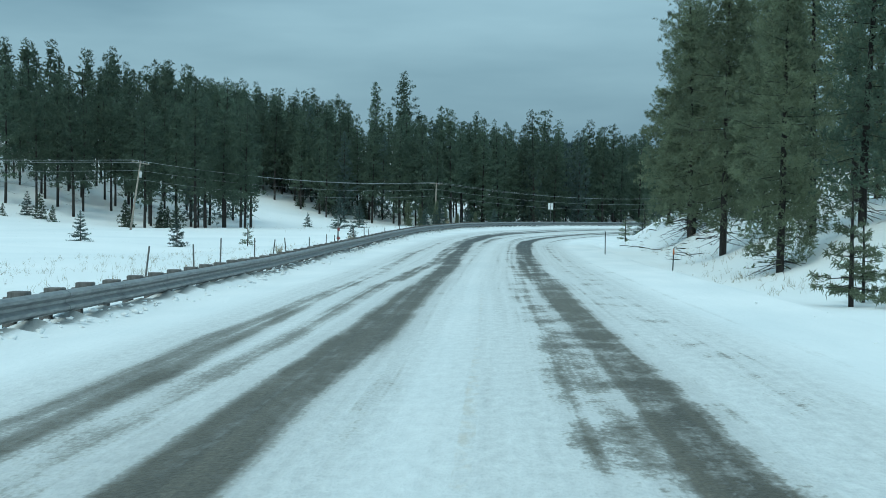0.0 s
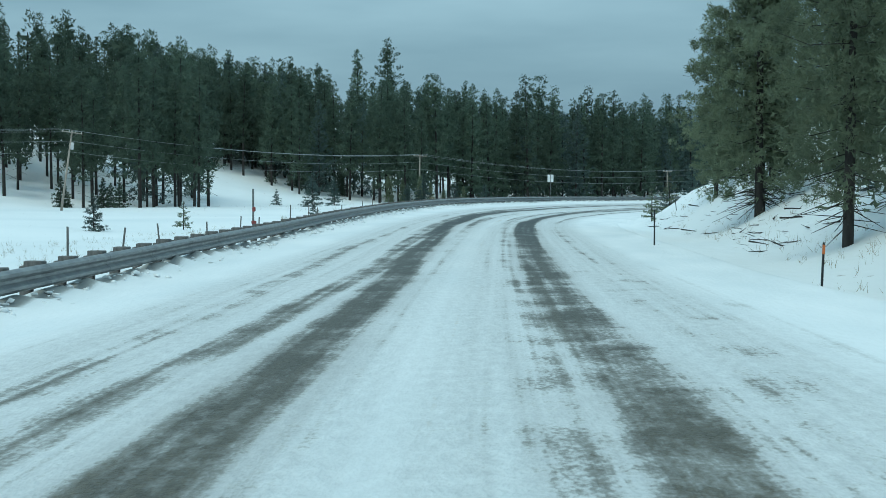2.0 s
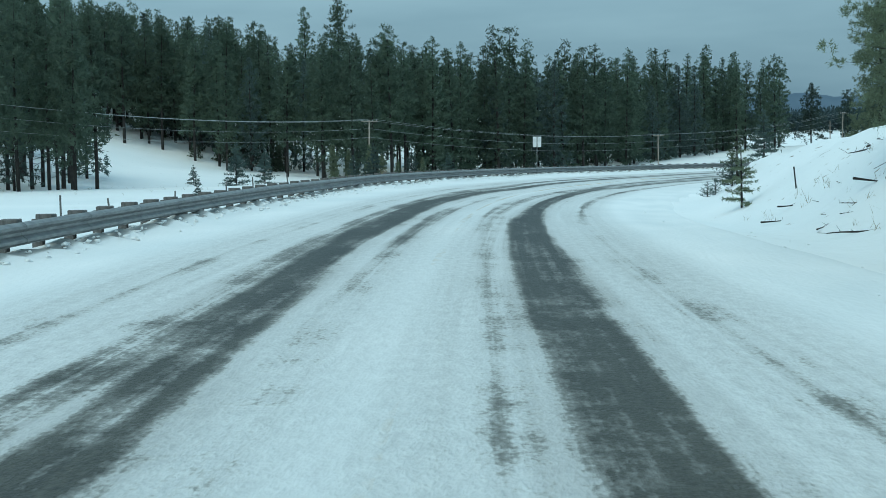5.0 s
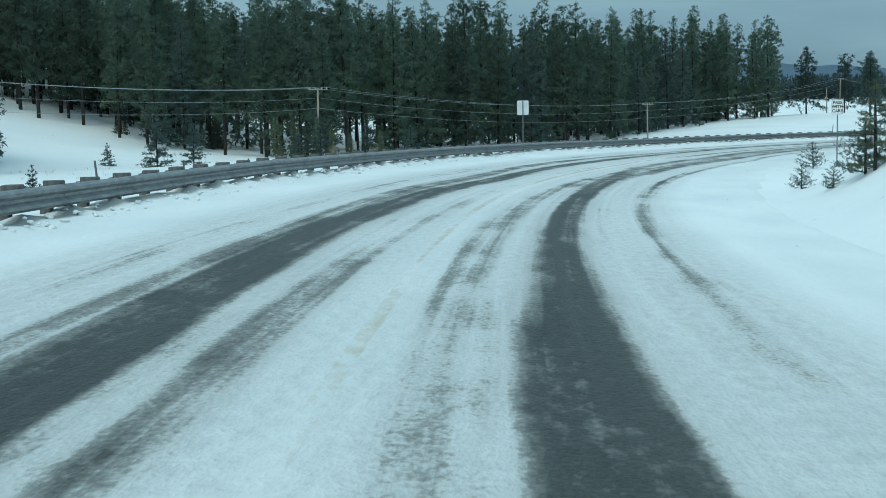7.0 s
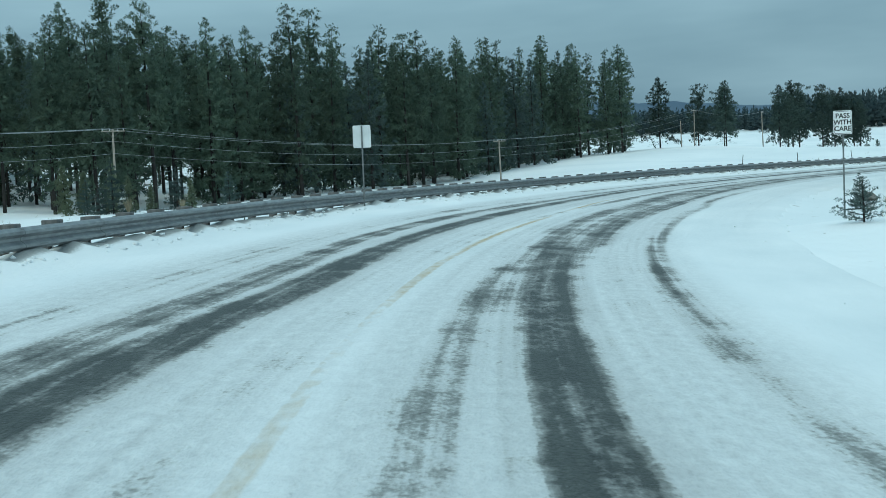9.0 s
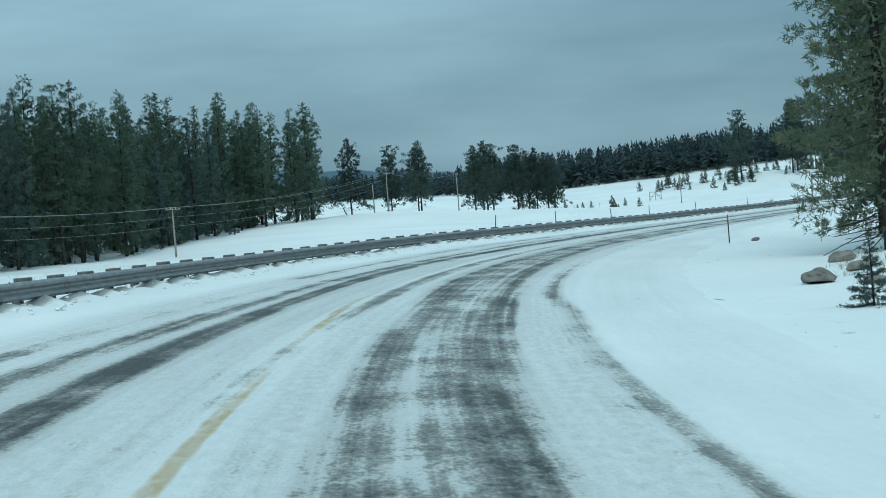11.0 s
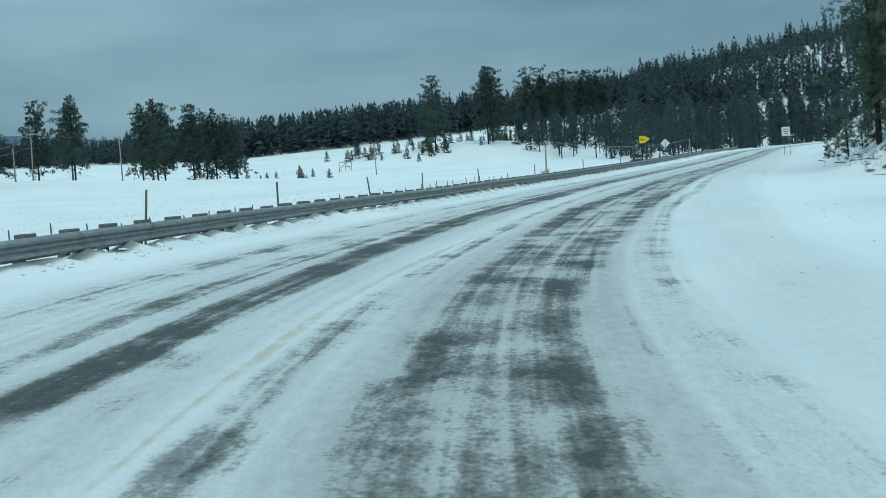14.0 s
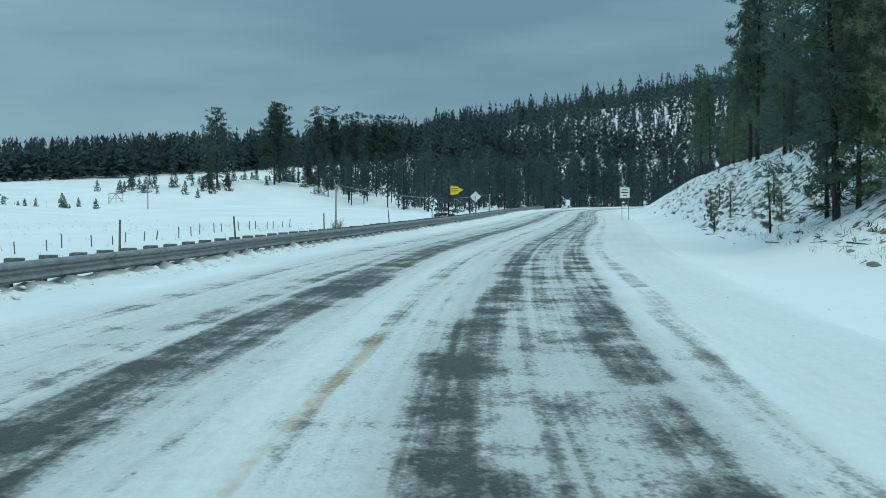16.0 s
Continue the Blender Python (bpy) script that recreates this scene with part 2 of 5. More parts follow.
DARK_POST = plain("dark_painted_steel", (0.030, 0.032, 0.033), (0.065, 0.068, 0.07), 5.0, 0.5, 0.3, 0.1, 0.003)
BRUSH = plain("dead_brush", (0.055, 0.048, 0.038), (0.13, 0.11, 0.085), 3.0, 0.9, 0, 0.0, 0.001)
DRY = plain("dry_grass", (0.20, 0.17, 0.11), (0.34, 0.30, 0.21), 4.0, 0.9, 0, 0.0, 0.001)

# ---- the road's line: centre points every 20 m, and its heights and cross slopes ----
KNOTS = [(3.5, -59.9), (2.2, -39.9), (1.0, -20.0), (-0.3, 0.0), (-1.6, 19.8), (-3.0, 39.8), (-4.2, 59.7),
         (-5.3, 79.8), (-6.1, 99.7), (-6.2, 120.0), (-5.0, 140.1), (-1.8, 160.0), (3.6, 179.4), (11.3, 198.0),
         (21.7, 215.2), (34.0, 230.8), (47.2, 246.0), (60.8, 260.6), (75.0, 274.8), (89.4, 288.7), (103.8, 302.6),
         (118.0, 316.6), (132.2, 330.7), (146.3, 344.9), (160.4, 359.0), (174.8, 372.9), (189.7, 386.3), (205.5, 398.6),
         (222.2, 409.5), (239.9, 418.9), (258.4, 426.4), (277.7, 431.9), (297.3, 435.7), (317.1, 438.1)]


def curve_through(pts, per):
    p = np.array(pts, float)
    p = np.vstack([2 * p[0] - p[1], p, 2 * p[-1] - p[-2]])
    out = []
    for i in range(1, len(p) - 2):
        u = np.arange(per)[:, None] / per
        a, b, c, d = p[i - 1:i + 3]
        out.append(0.5 * (2 * b + (c - a) * u + (2 * a - 5 * b + 4 * c - d) * u**2 + (3 * b - a - 3 * c + d) * u**3))
    return np.vstack(out + [p[-2:-1]])


MID = curve_through(KNOTS, 20)
MID_S = np.concatenate([[0], np.cumsum(np.hypot(*np.diff(MID, axis=0).T))]) - 60.0
TAN = np.gradient(MID, axis=0)
TAN /= np.hypot(TAN[:, 0], TAN[:, 1])[:, None]


def mid_height(s):
    return np.interp(s, [-60, 0, 30, 60, 95, 125, 160, 190, 220, 250, 300, 360, 440, 560],
                     [0.4, 0.2, -0.02, -0.15, -0.08, -0.1, -0.05, 0.0, 0.13, 0.16, 0.18, 0.4, 0.75, 1.2])


def cross_slope(s):
    return np.interp(s, [0, 30, 48, 61, 78, 95, 118, 140, 165, 185, 205, 230, 250, 270, 300, 400], [-0.015, -0.02, -0.016, 0.0, 0.007, 0.024, 0.055, 0.074, 0.075, 0.068, 0.05, 0.037, 0.02, 0.004, 0.0, 0.0])


def road_at(s, o, h=0.0):
    """World place of a point s metres along the road and o metres right of its middle line, h over the road's plane."""
    s, o = np.asarray(s, float), np.asarray(o, float)
    x, y = np.interp(s, MID_S, MID[:, 0]), np.interp(s, MID_S, MID[:, 1])
    tx, ty = np.interp(s, MID_S, TAN[:, 0]), np.interp(s, MID_S, TAN[:, 1])
    z = mid_height(s) - cross_slope(s) * np.clip(o, -8.5, 6.5) + h
    return np.stack(np.broadcast_arrays(x + ty * o, y - tx * o, z), -1)


def heading(s):
    return math.degrees(math.atan2(np.interp(s, MID_S, TAN[:, 0]), np.interp(s, MID_S, TAN[:, 1])))


def along_road(x, y):
    x, y = np.atleast_1d(x).astype(float), np.atleast_1d(y).astype(float)
    s, o = np.empty(x.size), np.empty(x.size)
    for i in range(0, x.size, 4000):
        j = slice(i, i + 4000)
        k = ((x[j, None] - MID[None, :, 0])**2 + (y[j, None] - MID[None, :, 1])**2).argmin(1)
        dx, dy = x[j] - MID[k, 0], y[j] - MID[k, 1]
        s[j], o[j] = MID_S[k] + dx * TAN[k, 0] + dy * TAN[k, 1], dx * TAN[k, 1] - dy * TAN[k, 0]
    return s, o


def step(a, b, v):
    u = np.clip((v - a) / (b - a), 0, 1)
    return u * u * (3 - 2 * u)


def bank_height(s):
    return np.interp(s, [-60, 0, 40, 70, 96, 106, 116, 132, 150, 158, 166, 178, 190, 200, 208, 235, 265, 290, 320, 340, 370, 400, 440], [1.0, 2.0, 3.0, 3.2, 3.4, 6.0, 4.6, 2.9, 1.9, 1.2, 0.7, 1.2, 3.4, 3.0, 1.0, 1.0, 2.3, 4.1, 5.4, 5.8, 5.9, 5.4, 4.4])


def bank_toe(s):
    return np.interp(s, [-60, 0, 60, 105, 130, 152, 168, 180, 198, 208, 215, 250, 280, 340, 440], [14, 12, 9.5, 9.0, 7.2, 7.6, 11.0, 9.6, 10.5, 15, 17, 13, 10, 8.6, 8.6])


def bank_width(s):
    return np.interp(s, [105, 130, 155, 170], [9.5, 7.5, 7.0, 9.5])


def rough(x, y, size):
    return np.sin(x / size + 1.3 * np.sin(y / size * 0.7 + 2.0)) * np.cos(y / size * 1.1 + 0.8 * np.sin(x / size * 0.9))


def ground_height(x, y):
    s, o = along_road(x, y)
    x, y = np.atleast_1d(x).astype(float), np.atleast_1d(y).astype(float)
    edge = mid_height(s) - cross_slope(s) * np.clip(o, -8.5, 6.5)
    # meadow and wooded slope on the outer side
    behind = (x + 70) * -0.931 + (y - 150) * 0.364
    wood = 24 * step(15, 150, behind) * (1 - step(10, 90, x))
    rise = step(40, 140, -o) * np.interp(s, [100, 200, 222, 250, 320, 430, 470, 500, 560], [0.4, 0.8, 0.8, 0.3, 1.0, 5.6, 3.6, 1.4, 1.6])
    rise = rise + 9.0 * np.exp(-(((x - 282) / 62)**2 + ((y - 660) / 45)**2))
    far = np.hypot(x - 30, y - 220)
    ridge = 15 * step(440, 820, far) * (0.8 + 0.2 * np.sin(np.arctan2(x, y) * 9))
    rise = rise + 4.5 * step(420, 600, far) * (1 - step(160, 260, x)) * step(20, 80, x)
    left = np.interp(s, [-60, 40, 80, 150, 190], [-0.7, -0.9, -1.3, -1.3, -0.8]) + wood + rise + 0.3 * rough(x, y, 17) + 0.1 * rough(x, y, 5.3)
    # cut bank and hill on the inner side
    toe = bank_toe(s)
    right = edge - np.interp(s, [40, 62, 80, 110], [0.55, 0.55, 0.40, 0.25]) * step(5.5, 8.0, o) + bank_height(s) * step(0, 1, (o - toe) / bank_width(s)) + 0.05 * np.maximum(o - toe - 8, 0)
    right = right + step(0, 5, o - toe) * (0.35 * rough(x, y, 4.0) + 0.20 * rough(x, y, 1.7) + 0.05 * rough(y, x, 0.8)) + 0.05 * rough(x, y, 3.1)
    left = left - 0.7 * np.exp(-((s - 142) / 22)**2 - ((o + 36) / 13)**2) - 0.6 * np.exp(-((s - 219) / 12)**2 - ((o + 82) / 9)**2)
    right = right + 0.55 * np.exp(-((x - 8.9) / 2.6)**2 - ((y - 163.4) / 4.5)**2)
    right = right + 1.5 * np.exp(-((o - 11.6) / 1.6)**2 - ((s - 149) / 6)**2)
    wl, wr = step(8.3, 17, -o), step(6.5, 7.5, o)
    z = edge * (1 - wl) + left * wl
    z = np.where(o > 6.5, edge * (1 - wr) + right * wr, z)
    hill = 59 * np.exp(-(((x - 760) / 330)**2 + ((y - 730) / 300)**2))
    return z + ridge + hill * step(470, 700, far), s, o


def mesh_object(name, verts, faces, material, parent=None, smooth=False):
    me = bpy.data.meshes.new(name)
    me.from_pydata([tuple(v) for v in verts], [], [tuple(f) for f in faces])
    me.materials.append(material)
    if smooth:
        me.polygons.foreach_set("use_smooth", [True] * len(me.polygons))
    me.update()
    ob = new(name, me)
    ob.parent = parent
    return ob


def part(name, bm, material, parent=None, label="", smooth=False):
    me = bpy.data.meshes.new(name)
    bm.to_mesh(me)
    bm.free()
    me.materials.append(material)
    if smooth:
        me.polygons.foreach_set("use_smooth", [True] * len(me.polygons))
    ob = new(name, me)
    ob.parent = parent
    return tagged(ob, label)


def grow(start, first, rate, end):
    out, step_, v = [], first, start
    while v < end:
        step_ *= rate
        v += step_
        out.append(v)
    return out


def build_ground():
    gx = sorted([-v for v in grow(60, 2.0, 1.07, 4200)] + list(np.arange(-60, -10, 2.0)) + list(np.arange(-10, 150, 1.2)) + grow(148.4, 2.0, 1.07, 4200))
    gy = sorted([-v for v in grow(20, 2.0, 1.12, 3000)] + list(np.arange(-20, 370, 1.4)) + grow(368.6, 2.0, 1.07, 4800))
    X, Y = np.meshgrid(gx, gy)
    z, s, o = ground_height(X.ravel(), Y.ravel())
    under = (np.abs(o + 0.7) < 6.9) & (s > -59) & (s < 560)
    z = np.where(under, z - 0.6, z)
    nx, ny = len(gx), len(gy)
    i = np.arange(nx * ny).reshape(ny, nx)
    faces = np.stack([i[:-1, :-1], i[:-1, 1:], i[1:, 1:], i[1:, :-1]], -1).reshape(-1, 4)
    ob = mesh_object("ground", np.stack([X.ravel(), Y.ravel(), z], 1), faces.tolist(), SNOW, smooth=True)
    a = ob.data.attributes.new("bank", "FLOAT", "POINT")
    on = step(1, 4, o - bank_toe(s)) * (1 - step(9, 22, o - bank_toe(s))) * step(0.9, 2.5, bank_height(s)) * np.interp(s, [118, 170, 190, 250, 270], [0.25, 0.25, 0.8, 0.8, 1.0])
    a.data.foreach_set("value", on.astype(np.float32))
    tagged(ob, "snow-covered meadow and banks with dry grass showing", "ground", kind="structure")


def band(o, at, width, soft=0.35):
    return np.clip((width / 2 + soft - np.abs(o - at)) / soft, 0, 1)


def build_road():
    ss = np.arange(-58, 560, 0.75)
    oo = np.concatenate([np.arange(-8.6, -6.2, 0.15), np.arange(-6.2, -5.2, 0.3), np.arange(-5.2, 5.2, 0.13), np.arange(5.2, 9.7, 0.3)])
    Sg, O = np.meshgrid(ss, oo, indexing="ij")
    h = 0.02 * rough(Sg, O * 2, 2.3) * step(4.5, 6, np.abs(O)) - 0.05 * step(8.2, 8.6, -O)
    lump = 0.6 + 0.3 * rough(Sg * 2.6, O * 3, 1.0) + 0.25 * np.sin(Sg * 2 * np.pi / 1.905) + 0.2 * rough(Sg, O, 3.7)
    h = h + np.interp(Sg, [0, 150, 200, 240], [0.27, 0.25, 0.27, 0.30]) * np.clip(lump, 0.1, 1.4) * np.exp(-((O + 7.45) / 0.42)**2)
    p = road_at(Sg, O, h)
    verge = O > 6.2
    gz = ground_height(p[..., 0][verge], p[..., 1][verge])[0]
    p[..., 2][verge] = gz + 0.03 - 0.3 * step(7.0, 8.2, O[verge])
    n, k = len(ss), len(oo)
    i = np.arange(n * k).reshape(n, k)
    faces = np.stack([i[:-1, :-1], i[:-1, 1:], i[1:, 1:], i[1:, :-1]], -1).reshape(-1, 4)
    ob = mesh_object("road", p.reshape(-1, 3), faces.tolist(), ROAD, smooth=True)
    uv = ob.data.uv_layers.new(name="along")
    loops = np.empty(len(ob.data.loops), np.int32)
    ob.data.loops.foreach_get("vertex_index", loops)
    uv.data.foreach_set("uv", np.stack([O.ravel(), Sg.ravel()], 1)[loops].astype(np.float32).ravel())

    def by(s, *v):
        return np.interp(Sg, s, v)

    def track(rows, soft=0.26, wander=1.0):
        """A worn strip along the road: rows of metres along it, middle, width and how bare it is."""
        s, mid, wide, much = zip(*rows)
        return band(O, by(s, *mid) + 0.35 * wander * wob, by(s, *wide), soft) * by(s, *much)

    wob = 0.06 * np.sin(Sg / 7.0) + 0.04 * np.sin(Sg / 2.9)
    inner_left = [(0, -1.90, 0.70, 0.95), (14, -1.92, 0.65, 0.95), (21, -1.80, 0.78, 0.95), (41, -1.60, 0.55, 0.92), (55, -1.62, 0.55, 0.92), (66, -1.82, 0.48, 0.92), (76, -1.85, 0.55, 0.92),
                  (96, -2.37, 0.6, 1.0), (110, -2.42, 0.85, 1.0), (125, -2.55, 0.75, 0.98), (138, -2.40, 0.62, 0.92), (148, -1.98, 0.5, 0.88), (160, -2.14, 0.4, 0.88), (191, -2.15, 0.36, 0.85),
                  (207, -2.30, 0.42, 0.82), (217, -1.78, 0.42, 0.88), (226, -1.70, 0.5, 0.86), (246, -1.95, 0.68, 0.86), (264, -1.72, 1.0, 0.80), (282, -1.85, 0.8, 0.74), (330, -1.9, 0.7, 0.66)]
    outer_left = [(0, -3.80, 0.55, 0.80), (14, -3.78, 0.6, 0.80), (22, -3.95, 0.6, 0.72), (34, -3.90, 0.3, 0.42), (42, -3.88, 0.25, 0.42), (70, -4.15, 0.25, 0.40), (95, -4.2, 0.2, 0.28), (130, -4.2, 0.15, 0.28),
                  (180, -4.3, 0.2, 0.32), (215, -4.35, 0.25, 0.40), (250, -4.4, 0.2, 0.34), (330, -4.3, 0.2, 0.34)]
    mid_left = [(0, -2.95, 0.3, 0.40), (30, -2.9, 0.35, 0.52), (40, -2.88, 0.35, 0.58), (62, -2.35, 0.35, 0.62), (75, -2.6, 0.4, 0.55), (110, -3.1, 0.3, 0.60), (138, -3.25, 0.35, 0.66), (148, -2.85, 0.5, 0.66),
                (160, -3.25, 0.28, 0.70), (170, -3.3, 0.4, 0.66), (195, -2.92, 0.32, 0.60), (216, -2.77, 0.26, 0.56), (246, -2.75, 0.3, 0.46), (330, -2.8, 0.3, 0.44)]
    crossing = [(85, -1.0, 0.1, 0.20), (98, -1.25, 0.22, 0.62), (108, -1.26, 0.28, 0.78), (115, -1.30, 0.30, 0.66), (124, -1.1, 0.2, 0.30), (150, -0.8, 0.1, 0.25), (180, -0.35, 0.15, 0.40), (187, -0.22, 0.24, 0.60),
                (207, -0.12, 0.28, 0.58), (216, -0.08, 0.22, 0.56), (226, 0.0, 0.2, 0.35), (330, 0.1, 0.15, 0.25)]
    right_one = [(0, 1.87, 0.42, 0.90), (14, 1.85, 0.42, 0.92), (21, 1.78, 0.42, 0.84), (41, 1.85, 0.66, 0.72), (55, 1.60, 0.66, 0.80), (69, 1.60, 0.64, 0.84), (90, 1.62, 0.8, 0.96), (108, 1.50, 0.75, 1.0),
                 (116, 1.60, 0.58, 1.0), (127, 1.63, 0.46, 1.0), (139, 1.70, 0.46, 0.92), (149, 1.60, 0.6, 0.80), (157, 1.70, 0.7, 0.76), (166, 1.0, 0.4, 0.62), (185, 1.2, 0.4, 0.66), (193, 0.93, 0.36, 0.72),
                 (207, 1.0, 0.45, 0.66), (219, 1.33, 0.42, 0.62), (230, 1.2, 0.5, 0.66), (246, 1.13, 0.44, 0.74), (252, 1.35, 0.6, 0.72), (265, 1.82, 0.45, 0.72), (290, 1.7, 0.5, 0.66), (330, 1.8, 0.5, 0.6)]
    right_two = [(0, 1.28, 0.42, 0.46), (21, 1.2, 0.4, 0.46), (40, 1.0, 0.3, 0.40), (90, 0.75, 0.2, 0.30), (110, 0.4, 0.5, 0.42), (122, 0.35, 0.5, 0.50), (144, 0.68, 0.3, 0.52), (152, 1.0, 0.5, 0.52), (160, 2.25, 0.5, 0.70),
                 (173, 2.35, 0.5, 0.72), (185, 2.65, 0.5, 0.70), (192, 2.60, 0.2, 0.74), (207, 2.45, 0.36, 0.66), (219, 2.2, 0.32, 0.70), (230, 2.6, 0.5, 0.66), (246, 3.1, 0.34, 0.58), (252, 3.15, 0.55, 0.66), (265, 3.5, 0.65, 0.64), (330, 3.3, 0.5, 0.5)]
    between = [(140, 1.5, 0.5, 0.0), (156, 1.65, 1.3, 0.46), (200, 1.75, 1.4, 0.50), (216, 1.6, 1.0, 0.42), (230, 1.95, 1.4, 0.46), (252, 2.25, 0.9, 0.43), (330, 2.5, 0.8, 0.4)]
    outer_right = [(95, 3.15, 0.12, 0.25), (110, 3.2, 0.16, 0.38), (124, 3.33, 0.16, 0.42), (141, 3.47, 0.13, 0.52), (150, 3.50, 0.14, 0.64), (158, 3.68, 0.14, 0.60), (167, 3.87, 0.12, 0.56), (184, 4.05, 0.2, 0.50), (190, 3.63, 0.13, 0.66),
                   (198, 3.75, 0.08, 0.50), (206, 3.8, 0.1, 0.25), (230, 3.85, 0.2, 0.36), (246, 3.95, 0.12, 0.48), (253, 4.25, 0.3, 0.48), (260, 4.5, 0.25, 0.42), (330, 4.3, 0.2, 0.36)]
    bare = track(inner_left)
    for rows in (outer_left, mid_left, crossing, right_one, right_two, between, outer_right):
        bare = np.maximum(bare, track(rows))
    bare = np.maximum(bare, track([(0, 4.6, 0.05, 0.30), (60, 4.3, 0.05, 0.34), (90, 4.2, 0.05, 0.0)], 0.3))
    thin = np.zeros_like(bare)
    for rows, grow_by in ((inner_left, 0.9), (mid_left, 0.6), (outer_left, 0.5), (crossing, 0.6), (right_one, 0.8), (right_two, 0.8), (between, 0.7), (outer_right, 0.45), ([(180, 1.7, 1.6, 0.2), (196, 1.7, 2.2, 0.85), (232, 1.8, 2.4, 0.85), (250, 2.2, 2.4, 0.7), (330, 2.2, 2.0, 0.6)], 0.6),
                          ([(150, -2.2, 1.6, 0.3), (190, -1.9, 2.4, 0.5), (250, -2.2, 2.4, 0.5), (330, -2.2, 2.4, 0.5)], 0.6)):
        thin = np.maximum(thin, track([(s, c, w + 0.1, min(1.0, k + 0.15)) for s, c, w, k in rows], grow_by))
    dirt = np.clip(np.maximum(band(O, -2.9, 3.6, 1.0), band(O, 2.0, 3.2, 1.0)) + 0.25 * band(O, 0, 6, 1), 0, 1)
    dirt = np.maximum(dirt, 0.45 * band(O, 5.4, 1.4, 1.0) * by([150, 190], 0.0, 1.0))
    centre = by([0, 70, 120, 142, 160, 169, 181, 188, 191, 214, 242, 250, 257, 300], 0.05, 0.0, -0.40, -0.46, -0.40, -0.32, -0.43, -0.68, -0.62, -0.52, -0.17, 0.05, 0.16, 0.2)
    line = band(O, centre, 0.16, 0.12) * by([0, 22, 60, 95, 110, 122, 140, 150, 170, 182, 190, 205, 215, 240, 262, 300], 0.90, 0.86, 0.80, 0.82, 1.08, 1.08, 0.90, 1.20, 1.38, 1.24, 1.08, 0.86, 0.98, 1.12, 1.0, 0.8)
    torn = np.maximum(by([0, 28, 45, 80, 100, 125, 150, 185, 230], 0.0, 0.2, 0.75, 0.75, 0.25, 0.3, 0.8, 0.6, 1.0), by([0, 60, 90], 0.95, 0.9, 0.0) * step(0.2, 0.9, O))
    gritty = by([30, 95], 1.0, 0.0)
    # a broken darker strip in the snow along the foot of the guardrail
    bare = np.maximum(bare, band(O, -7.40, 0.22, 0.25) * 0.70)
    for name, v in (("bare", bare), ("dirt", dirt), ("line", line), ("torn", torn), ("gritty", gritty), ("thin", thin)):
        a = ob.data.attributes.new(name, "FLOAT", "POINT")
        a.data.foreach_set("value", v.ravel().astype(np.float32))
    tagged(ob, "two-lane highway under packed snow with bare wheel tracks", "road", kind="structure")


build_ground()
build_road()


def floor_z(x, y):
    return float(ground_height([x], [y])[0][0])


# ---- guardrail along the outer edge ----
RAIL_O, RAIL_TOP = -7.5, 0.62
W_SHAPE = [(0.000, 0.000), (0.042, -0.016), (0.096, -0.058), (0.096, -0.111), (0.000, -0.176), (0.000, -0.230), (0.096, -0.295), (0.096, -0.347), (0.042, -0.390), (0.000, -0.406)]


def box(bm, size, at, bevel=0.0):
    r = bmesh.ops.create_cube(bm, size=1.0, matrix=Matrix.Translation(at) @ Matrix.Diagonal((*size, 1)))
    if bevel:
        edges = list({e for v in r["verts"] for e in v.link_edges})
        bmesh.ops.bevel(bm, geom=edges, offset=bevel, segments=1, affect="EDGES")
    return r


def tube(bm, a, b, r0, r1, seg=8):
    a, b = Vector(a), Vector(b)
    m = Matrix.Translation((a + b) / 2) @ (b - a).to_track_quat("Z", "Y").to_matrix().to_4x4()
    return bmesh.ops.create_cone(bm, cap_ends=True, segments=seg, radius1=r0, radius2=r1, depth=(b - a).length, matrix=m)


